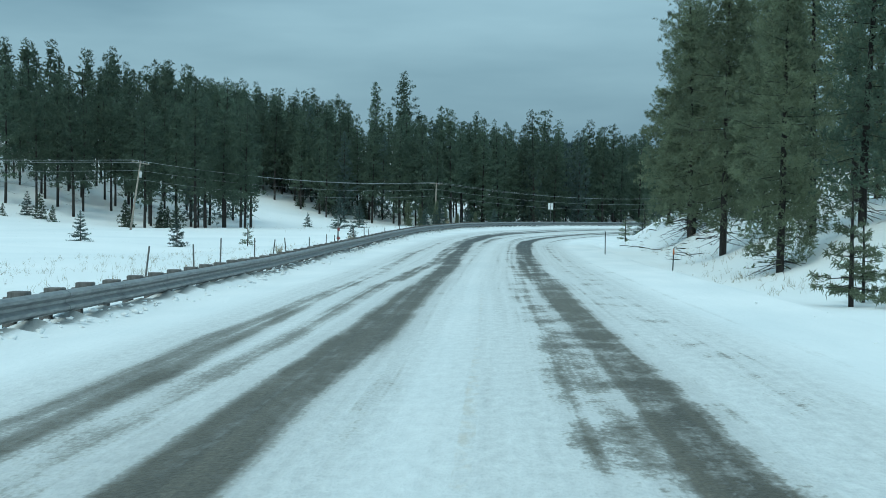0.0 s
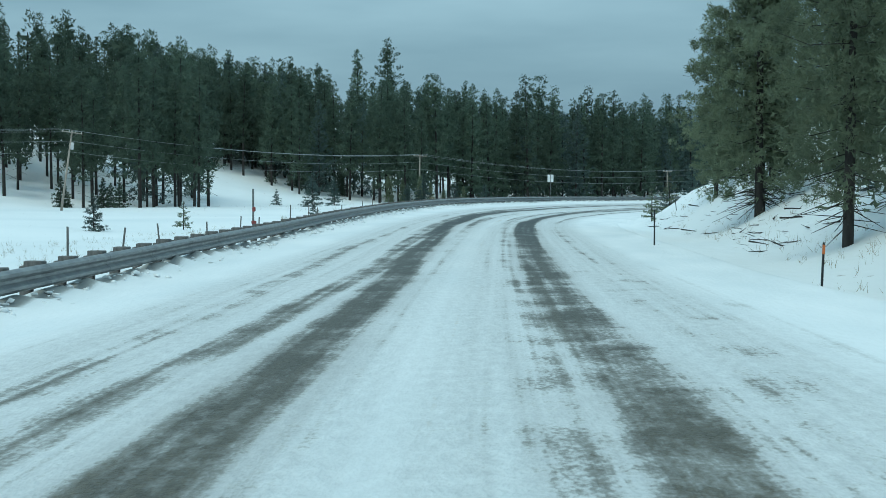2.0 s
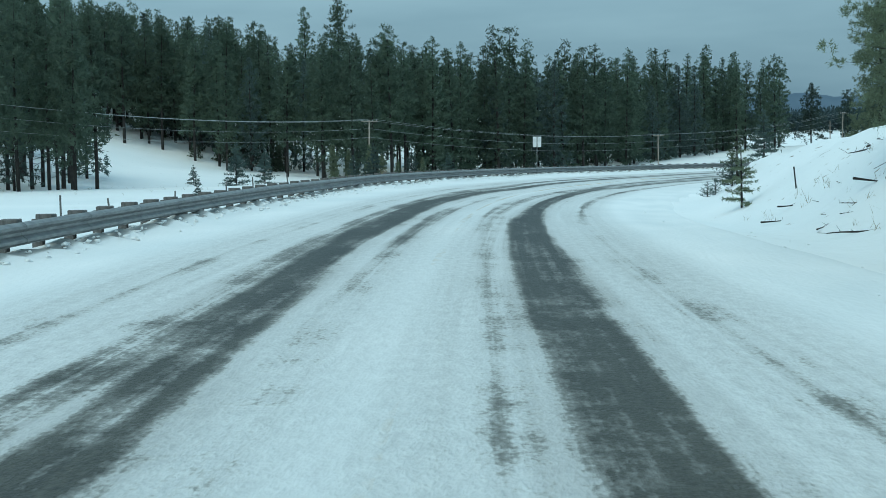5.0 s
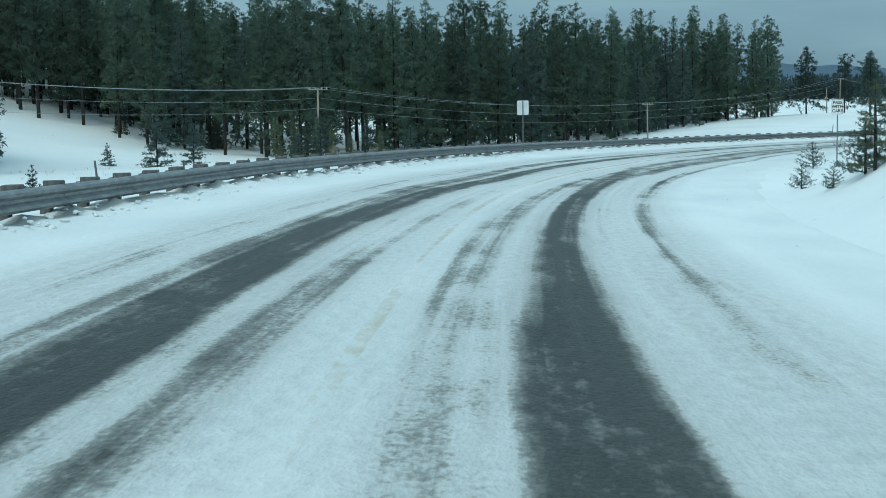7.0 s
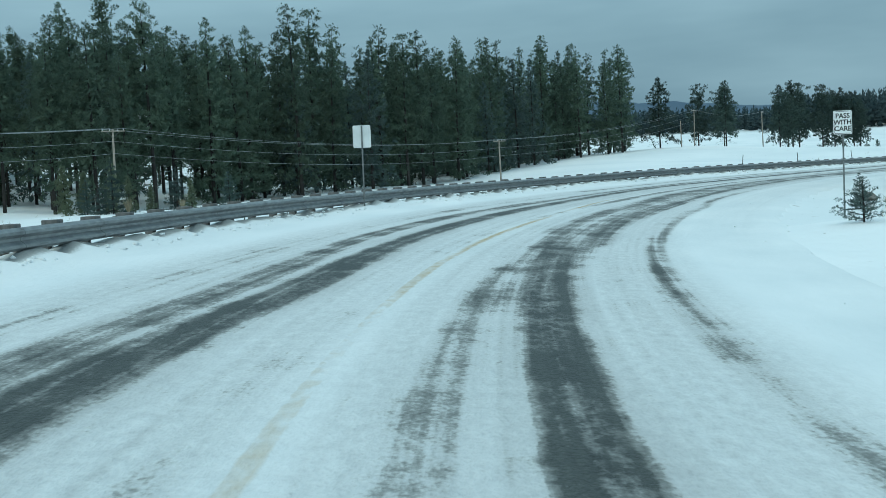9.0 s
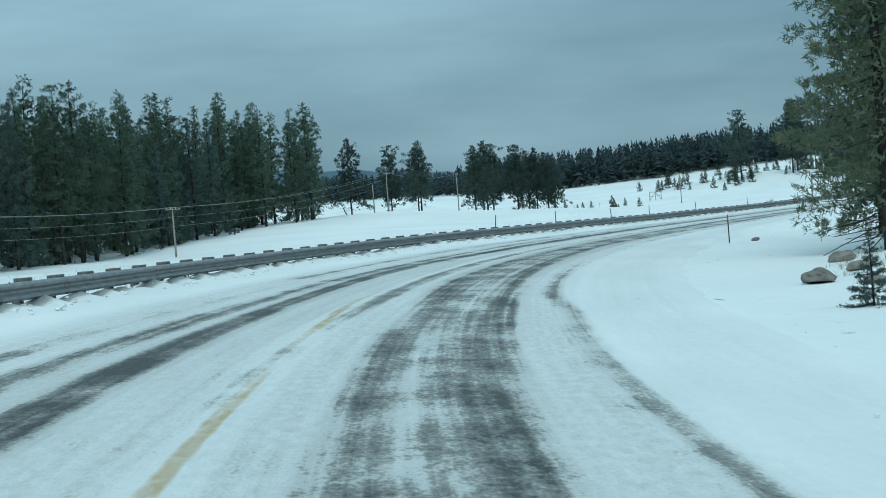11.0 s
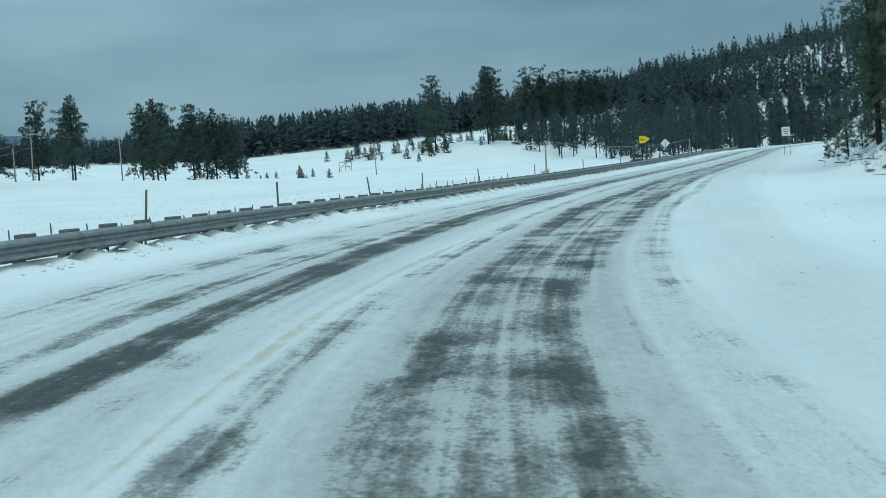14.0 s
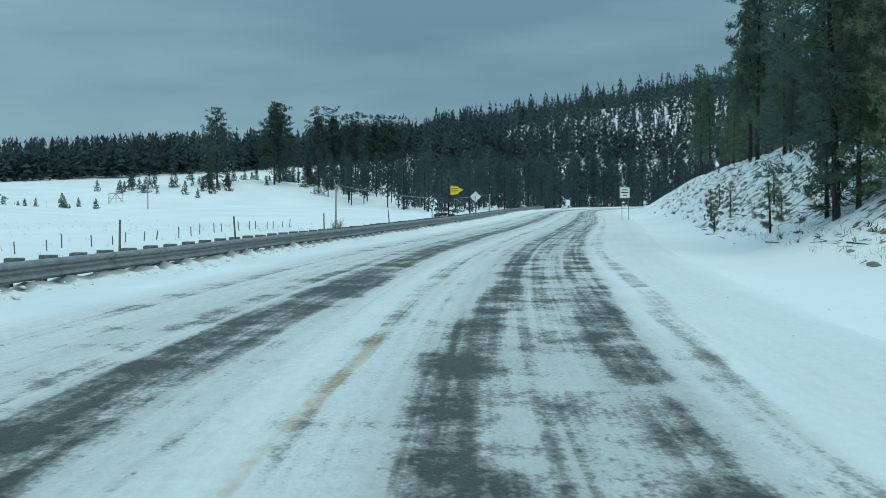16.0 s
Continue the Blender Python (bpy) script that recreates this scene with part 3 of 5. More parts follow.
def build_guardrail(s0=2.0, s1=470.0):
    rail = tagged(new("guardrail"), "weathered steel guardrail on blocked-out posts in snow", "guardrail")
    x, y, z = road_at(s0, RAIL_O)
    rail.location = (x, y, z)
    back = Matrix.Translation((-x, -y, -z))
    k, s = 0, s0
    bm = bmesh.new()
    box(bm, (0.20, 0.20, 1.3), (0, 0, -0.15), 0.015)
    post = part("post", bm, POST_WOOD, rail)
    bm = bmesh.new()
    box(bm, (0.30, 0.32, 0.44), (0, 0, 0), 0.015)
    block = part("spacer_block", bm, POST_WOOD, rail)
    posts, blocks = post.data, block.data
    bpy.data.objects.remove(post), bpy.data.objects.remove(block)
    rng = random.Random(3)
    while s < s1:
        for name, me, o, h in (("post", posts, RAIL_O - 0.34, 0.08), ("spacer_block", blocks, RAIL_O - 0.18, RAIL_TOP - 0.165)):
            p = road_at(s, o, h)
            ob = new(name, me)
            ob.parent = rail
            ob.matrix_basis = back @ pose(p[0], p[1], p[2] + rng.uniform(-0.012, 0.012), 0, rng.uniform(-2, 2), -heading(s) + 90 + rng.uniform(-2, 2))
        if k % 2 == 0:
            cut = np.linspace(s - 0.15, s + 3.81 + 0.15, 6)
            verts = []
            lap = 0.004 * (k // 2 % 2)
            for c in cut:
                for side in (0, 0.006):
                    for d, hz in W_SHAPE:
                        verts.append(road_at(c, RAIL_O + d - side - 0.01 + lap, RAIL_TOP + hz) - (x, y, z))
            m, faces = len(W_SHAPE), []
            for i in range(len(cut) - 1):
                for j in range(m - 1):
                    a, b = i * 2 * m + j, (i + 1) * 2 * m + j
                    faces += [(a, b, b + 1, a + 1), (a + m + 1, b + m + 1, b + m, a + m)]
                for j in (0, m - 1):
                    a, b = i * 2 * m + j, (i + 1) * 2 * m + j
                    faces.append((a, a + m, b + m, b))
            beam = mesh_object("rail_beam", verts, faces, STEEL, rail)
            seam = [road_at(c, RAIL_O + d + 0.012, RAIL_TOP + hz) - (x, y, z) for c in (s - 0.02, s + 0.02) for d, hz in W_SHAPE]
            mesh_object("lap_joint", seam, [(j, j + m, j + m + 1, j + 1) for j in range(m - 1)], STEEL_POST, beam)
        s += 1.905
        k += 1


build_guardrail()


# ---- trees ----
def needles(centres, ways, n, length, width, rng, taper=None):
    """Tufts: n blades from each centre, fanned round its way. Returns vertices and triangles."""
    c = np.repeat(centres, n, 0)
    w = np.repeat(ways, n, 0)
    d = rng.normal(size=c.shape) * 0.75 + w
    d /= np.linalg.norm(d, axis=1)[:, None]
    side = np.cross(d, rng.normal(size=c.shape))
    side /= np.linalg.norm(side, axis=1)[:, None] + 1e-9
    ln = length * rng.uniform(0.6, 1.2, (len(c), 1))
    k = 1.0 if taper is None else np.repeat(taper, n)[:, None]
    ln = ln * k
    width = width * k
    c = c + rng.normal(size=c.shape) * length * 0.25 * k
    v = np.stack([c + side * width / 2, c + d * ln, c - side * width / 2], 1).reshape(-1, 3)
    f = np.arange(len(v)).reshape(-1, 3)
    return v, f


def quad_mesh(name, v, f, material):
    me = bpy.data.meshes.new(name)
    me.vertices.add(len(v))
    me.vertices.foreach_set("co", np.asarray(v, np.float32).ravel())
    me.loops.add(f.size)
    me.loops.foreach_set("vertex_index", f.astype(np.int32).ravel())
    me.polygons.add(len(f))
    me.polygons.foreach_set("loop_start", np.arange(0, f.size, f.shape[1], dtype=np.int32))
    me.polygons.foreach_set("loop_total", np.full(len(f), f.shape[1], np.int32))
    me.materials.append(material)
    me.update()
    me.validate()
    return me


def tree_kind(kind, seed, height, detail, material):
    """Meshes of a trunk with limbs and of a crown, for a spruce or a young tree that stands at the origin."""
    rng = np.random.default_rng(seed)
    bm = bmesh.new()
    lean = rng.normal(size=2) * 0.012 * height
    joints = 7
    radius = 0.0105 * height + 0.02
    young = kind in ("young", "sapling", "bushy")
    axis = lambda u: np.array([lean[0] * u * u, lean[1] * u * u, height * u])
    for i in range(joints):
        u0, u1 = i / joints, (i + 1) / joints
        tube(bm, axis(u0) - (np.array([0, 0, 0.4]) if i == 0 else 0), axis(u1), radius * (1 - u0)**0.8 + 0.015, radius * (1 - u1)**0.8 + 0.012, 6)
    cen, way = [], []
    if kind == "spruce":
        base, widest = rng.uniform(0.04, 0.1), rng.uniform(0.17, 0.2) * height
        limbs = int(70 + 36 * detail)
    elif kind == "young":
        base, widest = 0.04, rng.uniform(0.33, 0.38) * height
        limbs = 60
    elif kind == "bushy":
        base, widest = 0.05, 0.62 * height
        limbs = 48
    else:
        base, widest = 0.10, 0.34 * height
        limbs = 36
    for i in range(limbs):
        u = base + (1 - base) * ((i + rng.uniform(0, 1)) / limbs)**0.9
        if young:
            u = base + (1 - base) * min(i // 6 + rng.uniform(0, 0.7), limbs / 6 - 0.3) * 6 / limbs
        v = (u - base) / (1 - base)
        az = i * 2.39996 + rng.normal() * 0.4
        r = widest * (1 - v)**0.85 * rng.uniform(0.65, 1.15) + 0.012 * height
        tip_up = -0.2 + 0.75 * v if kind == "spruce" else 0.3 + 0.5 * v if kind == "bushy" else -0.12 + 0.7 * v
        a, out = axis(u), np.array([math.cos(az), math.sin(az), 0.0])
        b = a + out * r + np.array([0, 0, r * tip_up])
        mid = (a + b) / 2 + np.array([0, 0, -0.06 * r if v < 0.6 else 0.02 * r])
        thick = max(0.012 if not young else 0.006, radius * 0.22 * (1 - v) + 0.006)
        if young:
            tube(bm, a, mid, thick, thick * 0.7, 4)
            tube(bm, mid, b, thick * 0.7, thick * 0.35, 4)
        elif i % 6 == 0 or v < 0.12:
            tube(bm, a, b, thick, thick * 0.3, 3)
        m = int(8 * r / widest) + 4 if kind == "sapling" else int(12 * r / widest) + 3 if young and detail >= 1 else max(3, int((2.0 + 2.3 * detail) * r / widest + 1))
        for _ in range(m):
            q = rng.uniform(0.25, 1.05)
            p = mid + (b - mid) * (q * 2 - 1) if q > 0.5 else a + (mid - a) * (q * 2)
            spread = r * (0.13 if young else 0.28)
            cen.append(p + np.clip(rng.normal(size=3), -1.3, 1.3) * np.array([spread, spread, spread * 0.25]))
            way.append(out * 0.55 + np.array([0, 0, -0.1]))
    top = axis(1.0)
    for j in range(4):
        cen.append(top - np.array([0, 0, 0.02 * height * j]) + rng.normal(size=3) * 0.006 * height * j)
        way.append(np.array([0, 0, 0.9]))
    trunk = bpy.data.meshes.new("trunk")
    bm.to_mesh(trunk)
    bm.free()
    trunk.materials.append(BARK)
    trunk.polygons.foreach_set("use_smooth", [True] * len(trunk.polygons))
    if young:
        blades, length, width = (12, 0.045 * height, 0.010 * height) if detail >= 1 else (14, 0.06 * height, 0.024 * height)
    else:
        blades, length, width = (16, 0.026 * height, 0.0095 * height)
    v, f = needles(np.array(cen), np.array(way), blades, length, width, rng, np.interp(np.array(cen)[:, 2] / height, [0.0, 0.55, 0.97], [1.12, 1.0, 0.5]))
    return trunk, quad_mesh("crown", v, f, material)


def pine_kind(seed, height, base, widest, limbs, clumps, clump, tufts, blades, length, width, material, shape="round", dead=8, core=220, fine=False):
    """Trunk and crown of a pine: bare below, its limbs ending in loose plates of needle tufts, darker and denser within."""
    rng = np.random.default_rng(seed)
    bm = bmesh.new()
    lean, bend = rng.normal(size=2) * 0.014 * height, rng.uniform(0, 6.28)
    radius = 0.0098 * height + 0.03
    axis = lambda u: np.array([lean[0] * u * u + 0.006 * height * math.sin(bend + 3 * u), lean[1] * u * u + 0.006 * height * math.cos(bend + 2.4 * u), height * u])
    for i in range(6):
        u0, u1 = i / 6, (i + 1) / 6
        tube(bm, axis(u0) - (np.array([0, 0, 0.5]) if i == 0 else 0), axis(u1), radius * (1 - u0)**0.75 + 0.012, radius * (1 - u1)**0.75 + 0.010, 7)
    cen, way = [], []
    gaps = rng.uniform(0, 6.28, 4)
    for i in range(dead):
        u, az = base * rng.uniform(0.35, 1.0), rng.uniform(0, 6.28)
        a = axis(u)
        tube(bm, a, a + np.array([math.cos(az), math.sin(az), rng.uniform(-0.5, 0.1)]) * widest * rng.uniform(0.2, 0.6), 0.0016 * height, 0.0006 * height, 3)
    for i in range(limbs):
        v = min(1.0, ((i + rng.uniform(0, 1)) / limbs)**0.92)
        u = base + (1 - base) * v
        az = i * 2.39996 + rng.normal() * 0.35
        if shape == "round":
            p = (0.55 + 0.45 * math.sin(min(1.0, v / 0.35) * 1.5708)) * (1 - v)**0.5
        elif shape == "flat":
            p = (0.45 + 0.75 * v) * (1.02 - v)**0.33
        else:
            p = (0.8 + 0.2 * min(1.0, v / 0.2)) * (1 - v)**0.78
        r = widest * p * rng.uniform(0.62, 1.08) * (1 + 0.12 * math.cos(az + gaps[0]) + 0.12 * math.cos(2 * az + gaps[1]) + 0.14 * math.cos(11 * v + gaps[2]) + 0.1 * math.cos(23 * v + gaps[3])) + 0.008 * height
        a, out = axis(u), np.array([math.cos(az), math.sin(az), 0.0])
        b = a + out * r + np.array([0, 0, r * (-0.22 + 0.85 * v)])
        knee = a + (b - a) * 0.5 + np.array([0, 0, -0.07 * r])
        if fine or i % 3 == 0:
            thick = radius * 0.10 * (1 - 0.6 * v) + 0.006
            tube(bm, a, knee, thick, thick * 0.7, 3)
            if fine:
                tube(bm, knee, a + (b - a) * 0.88, thick * 0.7, thick * 0.3, 3)
        side = np.array([-out[1], out[0], 0.0])
        for _ in range(max(1, int(clumps * (0.35 + 0.65 * r / widest) + rng.random()))):
            q = rng.uniform(0.28, 1.0)**0.75
            heart = a + (b - a) * q + side * rng.normal() * r * 0.2 * q + np.array([0, 0, rng.normal() * r * 0.05])
            size = clump * rng.uniform(0.65, 1.3) * (1.0 - 0.35 * v)
            for _ in range(tufts):
                d = rng.normal(size=3)
                d *= rng.random()**0.4 / np.linalg.norm(d)
                cen.append(heart + d * size * np.array([1.0, 1.0, 0.62]))
                way.append(d * 0.8 + out * 0.25 + np.array([0, 0, 0.4]))
    for j in range(5):
        cen.append(axis(1.0) - np.array([0, 0, 0.016 * height * j]) + rng.normal(size=3) * 0.005 * height * j)
        way.append(np.array([0, 0, 0.9]))
    trunk = bpy.data.meshes.new("trunk")
    bm.to_mesh(trunk)
    bm.free()
    trunk.materials.append(BARK)
    trunk.polygons.foreach_set("use_smooth", [True] * len(trunk.polygons))
    v, f = needles(np.array(cen), np.array(way), blades, length, width, rng, np.interp(np.array(cen)[:, 2] / height, [0.0, 0.6, 0.97], [1.1, 1.0, 0.65]))
    n = core
    u = base + (1 - base) * rng.uniform(0.04, 0.86, n)
    deep = np.stack([axis(k) for k in u]) + np.clip(rng.normal(size=(n, 3)), -1.6, 1.6) * widest * 0.26 * ((1 - u) / (1 - base))[:, None]**0.5
    v2, f2 = needles(deep, np.tile([0, 0, 0.3], (n, 1)), 2, *(clump * k for k in ((0.55, 0.22) if fine else (1.1, 0.6))), rng)
    return trunk, quad_mesh("crown", np.concatenate([v, v2]), np.concatenate([f, f2 + len(v)]), material)


def plant(name, kinds, x, y, size, turn, label, category, group="", z=None):
    trunk, crown = kinds
    t = tagged(new(name), label, category, group)
    z = floor_z(x, y) - 0.05 if z is None else z
    t.matrix_basis = pose(x, y, z, 0, 0, turn) @ Matrix.Diagonal((size, size, size, 1))
    for n, me in (("trunk", trunk), ("crown", crown)):
        ob = new(n, me)
        ob.parent = t
    return t


def inside(x, y, poly):
    r = False
    for (x0, y0), (x1, y1) in zip(poly, poly[1:] + poly[:1]):
        if (y0 > y) != (y1 > y) and x < (x1 - x0) * (y - y0) / (y1 - y0) + x0:
            r = not r
    return r


FOREST_PINES = [pine_kind(10 + i, 24.0, b, w * 24, 48, 3.1, 0.86, 7, 7, 0.52, 0.138, PINE, k) for i, (b, w, k) in enumerate(
    ((0.22, 0.185, "round"), (0.27, 0.17, "round"), (0.18, 0.20, "round"), (0.24, 0.185, "spire"), (0.30, 0.175, "round"), (0.15, 0.195, "spire"), (0.26, 0.19, "round")))]
LOW_PINES = [pine_kind(20 + i, 23.0, b, w * 23, 48, 3.1, 0.84, 7, 7, 0.50, 0.138, PINE, k) for i, (b, w, k) in enumerate(((0.03, 0.19, "spire"), (0.05, 0.175, "round"), (0.02, 0.195, "spire"), (0.08, 0.18, "round")))]
FOREST_SPRUCES = [tree_kind("spruce", 30 + i, 21.0, 1.0, SPRUCE) for i in range(4)]
LONE_PINES = [pine_kind(50 + i, 16.0, 0.14 + 0.03 * i, 5.8 - 0.25 * i, 50, 4.2, 0.80, 8, 14, 0.36, 0.080, DARK_PINE, "round" if i % 2 else "spire") for i in range(4)]
ROUND_PINES = [pine_kind(56 + i, 16.0, 0.34, 4.3, 34, 3.0, 0.8, 8, 14, 0.40, 0.10, DARK_PINE, "flat") for i in range(3)]
SMALL_SPRUCES = [tree_kind("young", 60 + i, 5.0, 1.0, SPRUCE) for i in range(3)]
WIDE_FIRS = [tree_kind("bushy", 66 + i, 2.0, 1.0, SPRUCE) for i in range(2)]
THICKET = [tree_kind("young", 76 + i, 5.0, 0.5, PINE) for i in range(3)]
BUSHY_PINES = [pine_kind(40 + i, 4.5, 0.05, 1.2, 34, 3.0, 0.3, 7, 10, 0.17, 0.045, PINE_WARM, "spire", 4, 160) for i in range(2)]
TUFT_PINES = [pine_kind(100 + i, 2.3, 0.12, 0.74, 15, 2.2, 0.19, 6, 18, 0.15, 0.026, PINE_WARM, "round", 3, 50, True) for i in range(3)]
SAPLINGS = [tree_kind("sapling", 70 + i, 2.5, 1.0, PINE_WARM) for i in range(3)]
NEAR_PINES = [pine_kind(80 + i, 14.0, (0.06, 0.11, 0.08, 0.13)[i], 3.3, 88, 4.7, 0.50, 9, 18, 0.175, 0.028, PINE_WARM, "round", 26, 2200, True) for i in range(4)]
BANK_PINES = [pine_kind(90 + i, 13.0, 0.035 + 0.03 * i, 3.0, 60, 3.4, 0.56, 8, 9, 0.23, 0.050, PINE if i == 2 else PINE_WARM, "round", 14, 1100, True) for i in range(3)]


def joined_woods(name, spots, label):
    """Trees that stand too deep in the woods to be told apart, as one mesh."""
    v, f, tv, tf, c, tc = [], [], [], [], 0, 0
    ring = np.arange(5) / 5 * 2 * np.pi
    k = np.arange(5)
    for i, (x, y, z, size, turn) in enumerate(spots):
        crown = (FOREST_PINES + FOREST_SPRUCES)[i % 11][1]
        co = np.empty(len(crown.vertices) * 3, np.float32)
        crown.vertices.foreach_get("co", co)
        co = co.reshape(-1, 3, 3)[::8].reshape(-1, 3) * size
        mid = np.repeat(co.reshape(-1, 3, 3).mean(1), 3, 0)
        co = mid + (co - mid) * 2.45
        ca, sa = math.cos(turn), math.sin(turn)
        v.append(np.stack([co[:, 0] * ca - co[:, 1] * sa + x, co[:, 0] * sa + co[:, 1] * ca + y, co[:, 2] + z], 1))
        f.append(np.arange(len(co)).reshape(-1, 3) + c)
        c += len(co)
        for h, r in ((-0.5, 0.34), (20.0, 0.08)):
            tv.append(np.stack([x + r * size * np.cos(ring), y + r * size * np.sin(ring), np.full(5, z + h * size)], 1))
        tf.append(np.stack([tc + k, tc + (k + 1) % 5, tc + 5 + (k + 1) % 5, tc + 5 + k], 1))
        tc += 10
    # east woods are the same pines, with the deep woods' shade painted in
    me = quad_mesh(name, np.concatenate(v), np.concatenate(f), SHADE_DARK_CONIFER if "east" in name else PINE)
    tagged(new(name, me), label, "woods", kind="stuff")
    me = quad_mesh(name + "_trunks", np.concatenate(tv), np.concatenate(tf), BARK)
    tagged(new(name + "_trunks", me), "dark bare trunks of the deep woods", "woods", kind="stuff")


def forest(poly, count, apart, seed, sizes, spruces=0.25, stuff=""):
    rng = random.Random(seed)
    xs, ys = [p[0] for p in poly], [p[1] for p in poly]
    put, tries = [], 0
    while len(put) < count and tries < 20000:
        tries += 1
        x, y = rng.uniform(min(xs), max(xs)), rng.uniform(min(ys), max(ys))
        if not inside(x, y, poly) or any((x - a)**2 + (y - b)**2 < apart**2 for a, b in put):
            continue
        put.append((x, y))
    z = ground_height([p[0] for p in put], [p[1] for p in put])[0]
    if stuff:
        joined_woods(stuff, [(x, y, h - 0.2, rng.uniform(*sizes), rng.uniform(0, 6.28)) for (x, y), h in zip(put, z)], "deep dark pine woods behind the forest edge")
        return
    for (x, y), h in zip(put, z):
        if rng.random() < spruces:
            plant("spruce_tree", rng.choice(FOREST_SPRUCES), x, y, rng.uniform(*sizes), rng.uniform(0, 360), "dark conical spruce in the forest edge on snow", "tree", "forest trees", h - 0.1)
        else:
            plant("pine_tree", rng.choice(FOREST_PINES if x < -28 or rng.random() < 0.2 else LOW_PINES), x, y, rng.uniform(*sizes) * (0.93 if y > 270 and x < -25 else 1.07 if x > -28 else 1.0), rng.uniform(0, 360), "tall dark pine with bare lower trunk in the forest", "tree", "forest trees", h - 0.1)


forest([(-130, 214), (-90, 212), (-70, 208), (-56, 201), (-50, 210), (-60, 238), (-66, 258), (-90, 275), (-140, 250)], 85, 4.4, 1, (0.72, 0.94), 0.08)
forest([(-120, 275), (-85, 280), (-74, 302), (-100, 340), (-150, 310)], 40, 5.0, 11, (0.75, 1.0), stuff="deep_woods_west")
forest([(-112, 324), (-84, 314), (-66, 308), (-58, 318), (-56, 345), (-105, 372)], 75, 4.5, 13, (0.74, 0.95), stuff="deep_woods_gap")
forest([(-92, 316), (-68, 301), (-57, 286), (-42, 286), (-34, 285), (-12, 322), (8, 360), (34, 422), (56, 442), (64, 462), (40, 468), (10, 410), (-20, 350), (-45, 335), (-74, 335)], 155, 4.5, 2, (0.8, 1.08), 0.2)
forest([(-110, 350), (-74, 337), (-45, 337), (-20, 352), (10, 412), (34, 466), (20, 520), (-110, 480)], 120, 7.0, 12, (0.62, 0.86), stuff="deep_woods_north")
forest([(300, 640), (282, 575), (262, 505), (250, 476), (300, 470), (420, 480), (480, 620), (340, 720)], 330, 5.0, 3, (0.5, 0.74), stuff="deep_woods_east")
for i, (x, y, k) in enumerate([(-68.2, 440.5, 1.08), (-59.6, 445.2, 1.3), (-46, 431.4, 0.98), (37.1, 434.3, 1.15), (-30, 300, 1.05), (-62, 232, 1.05)]):
    plant("pine_tree", FOREST_PINES[i], x, y, k, 40 * i, "tall dark pine rising over the forest skyline", "tree", "forest trees")
MEADOW = [(69.3, 462, 1.05), (81, 471, 0.98), (84.5, 458, 0.98), (88.5, 474, 0.95), (104.7, 480, 1.0), (108, 484, 0.9), (113, 496, 1.15), (120, 492, 1.05), (126, 494, 1.0), (131, 499, 0.95), (134, 502, 0.9), (118, 506, 1.15), (127, 503, 1.0),
          (266, 639, 1.5), (290, 641, 1.6), (296, 648, 1.55), (318, 655, 1.5), (330, 664, 1.55), (338, 660, 1.5), (352, 668, 1.5), (346, 676, 1.45), (362, 674, 1.5), (372, 682, 1.45)]
for i, (x, y, k) in enumerate(MEADOW):
    plant("pine_tree", ROUND_PINES[i % 3] if x > 300 else LONE_PINES[i % 4], x, y, k * (1.12 if x > 200 else 1.0), 70 * i, "lone pine standing in the snowy meadow", "tree", "meadow pines")
for i, (x, y, k) in enumerate([(-43.0, 142.0, 0.66), (-53.5, 142, 0.66), (-87, 208, 0.75), (-46.0, 254.5, 1.15), (-43.8, 263, 1.0), (-28.0, 163.0, 0.42), (-53.0, 259, 0.55), (-31, 262, 0.7), (-27.5, 256, 1.0), (-24, 274, 0.9), (-19, 279, 0.8)]):
    plant("young_spruce", SMALL_SPRUCES[i % 3], x, y, k, 50 * i, "young spruce standing in snow behind the guardrail", "tree", "young spruces")
rng = random.Random(8)
for i in range(34):
    u = rng.random()
    x, y = (-125 + 62 * u, 200 + 9 * u + rng.uniform(-3, 6)) if i < 18 else (-66 + 32 * u, 306 - 20 * max(0, u - 0.4) + rng.uniform(-5, 4))
    plant("young_spruce", THICKET[i % 3], x, y, rng.uniform(0.35, 1.0), 47 * i, "young conifer at the snowy edge of the forest", "tree", "forest edge saplings")
for i in range(64):
    x, y = 236 + rng.random()**1.3 * 95, 655 + rng.gauss(0, 14)
    plant("pine_sapling", THICKET[i % 3], x, y, rng.uniform(0.4, 1.2), 40 * i, "small pine in a loose thicket on the snowy field", "tree", "thicket")
for i in range(18):
    x, y = 176 + rng.gauss(0, 17), 596 + rng.gauss(0, 12)
    plant("pine_sapling", THICKET[i % 3], x, y, rng.uniform(0.3, 1.0), 55 * i, "small pine in a loose thicket on the snowy field", "tree", "thicket")
for i, (x, y, k) in enumerate([(-27, 262, 0.8), (-29.5, 268, 1.1), (-24.5, 259, 0.6), (-33, 271, 1.0), (-36, 276, 1.2), (-22, 270, 0.7)]):
    plant("pine_sapling", BUSHY_PINES[i % 2], x, y, k, 75 * i, "bushy yellowish young pine behind the guardrail", "tree", "forest edge saplings")
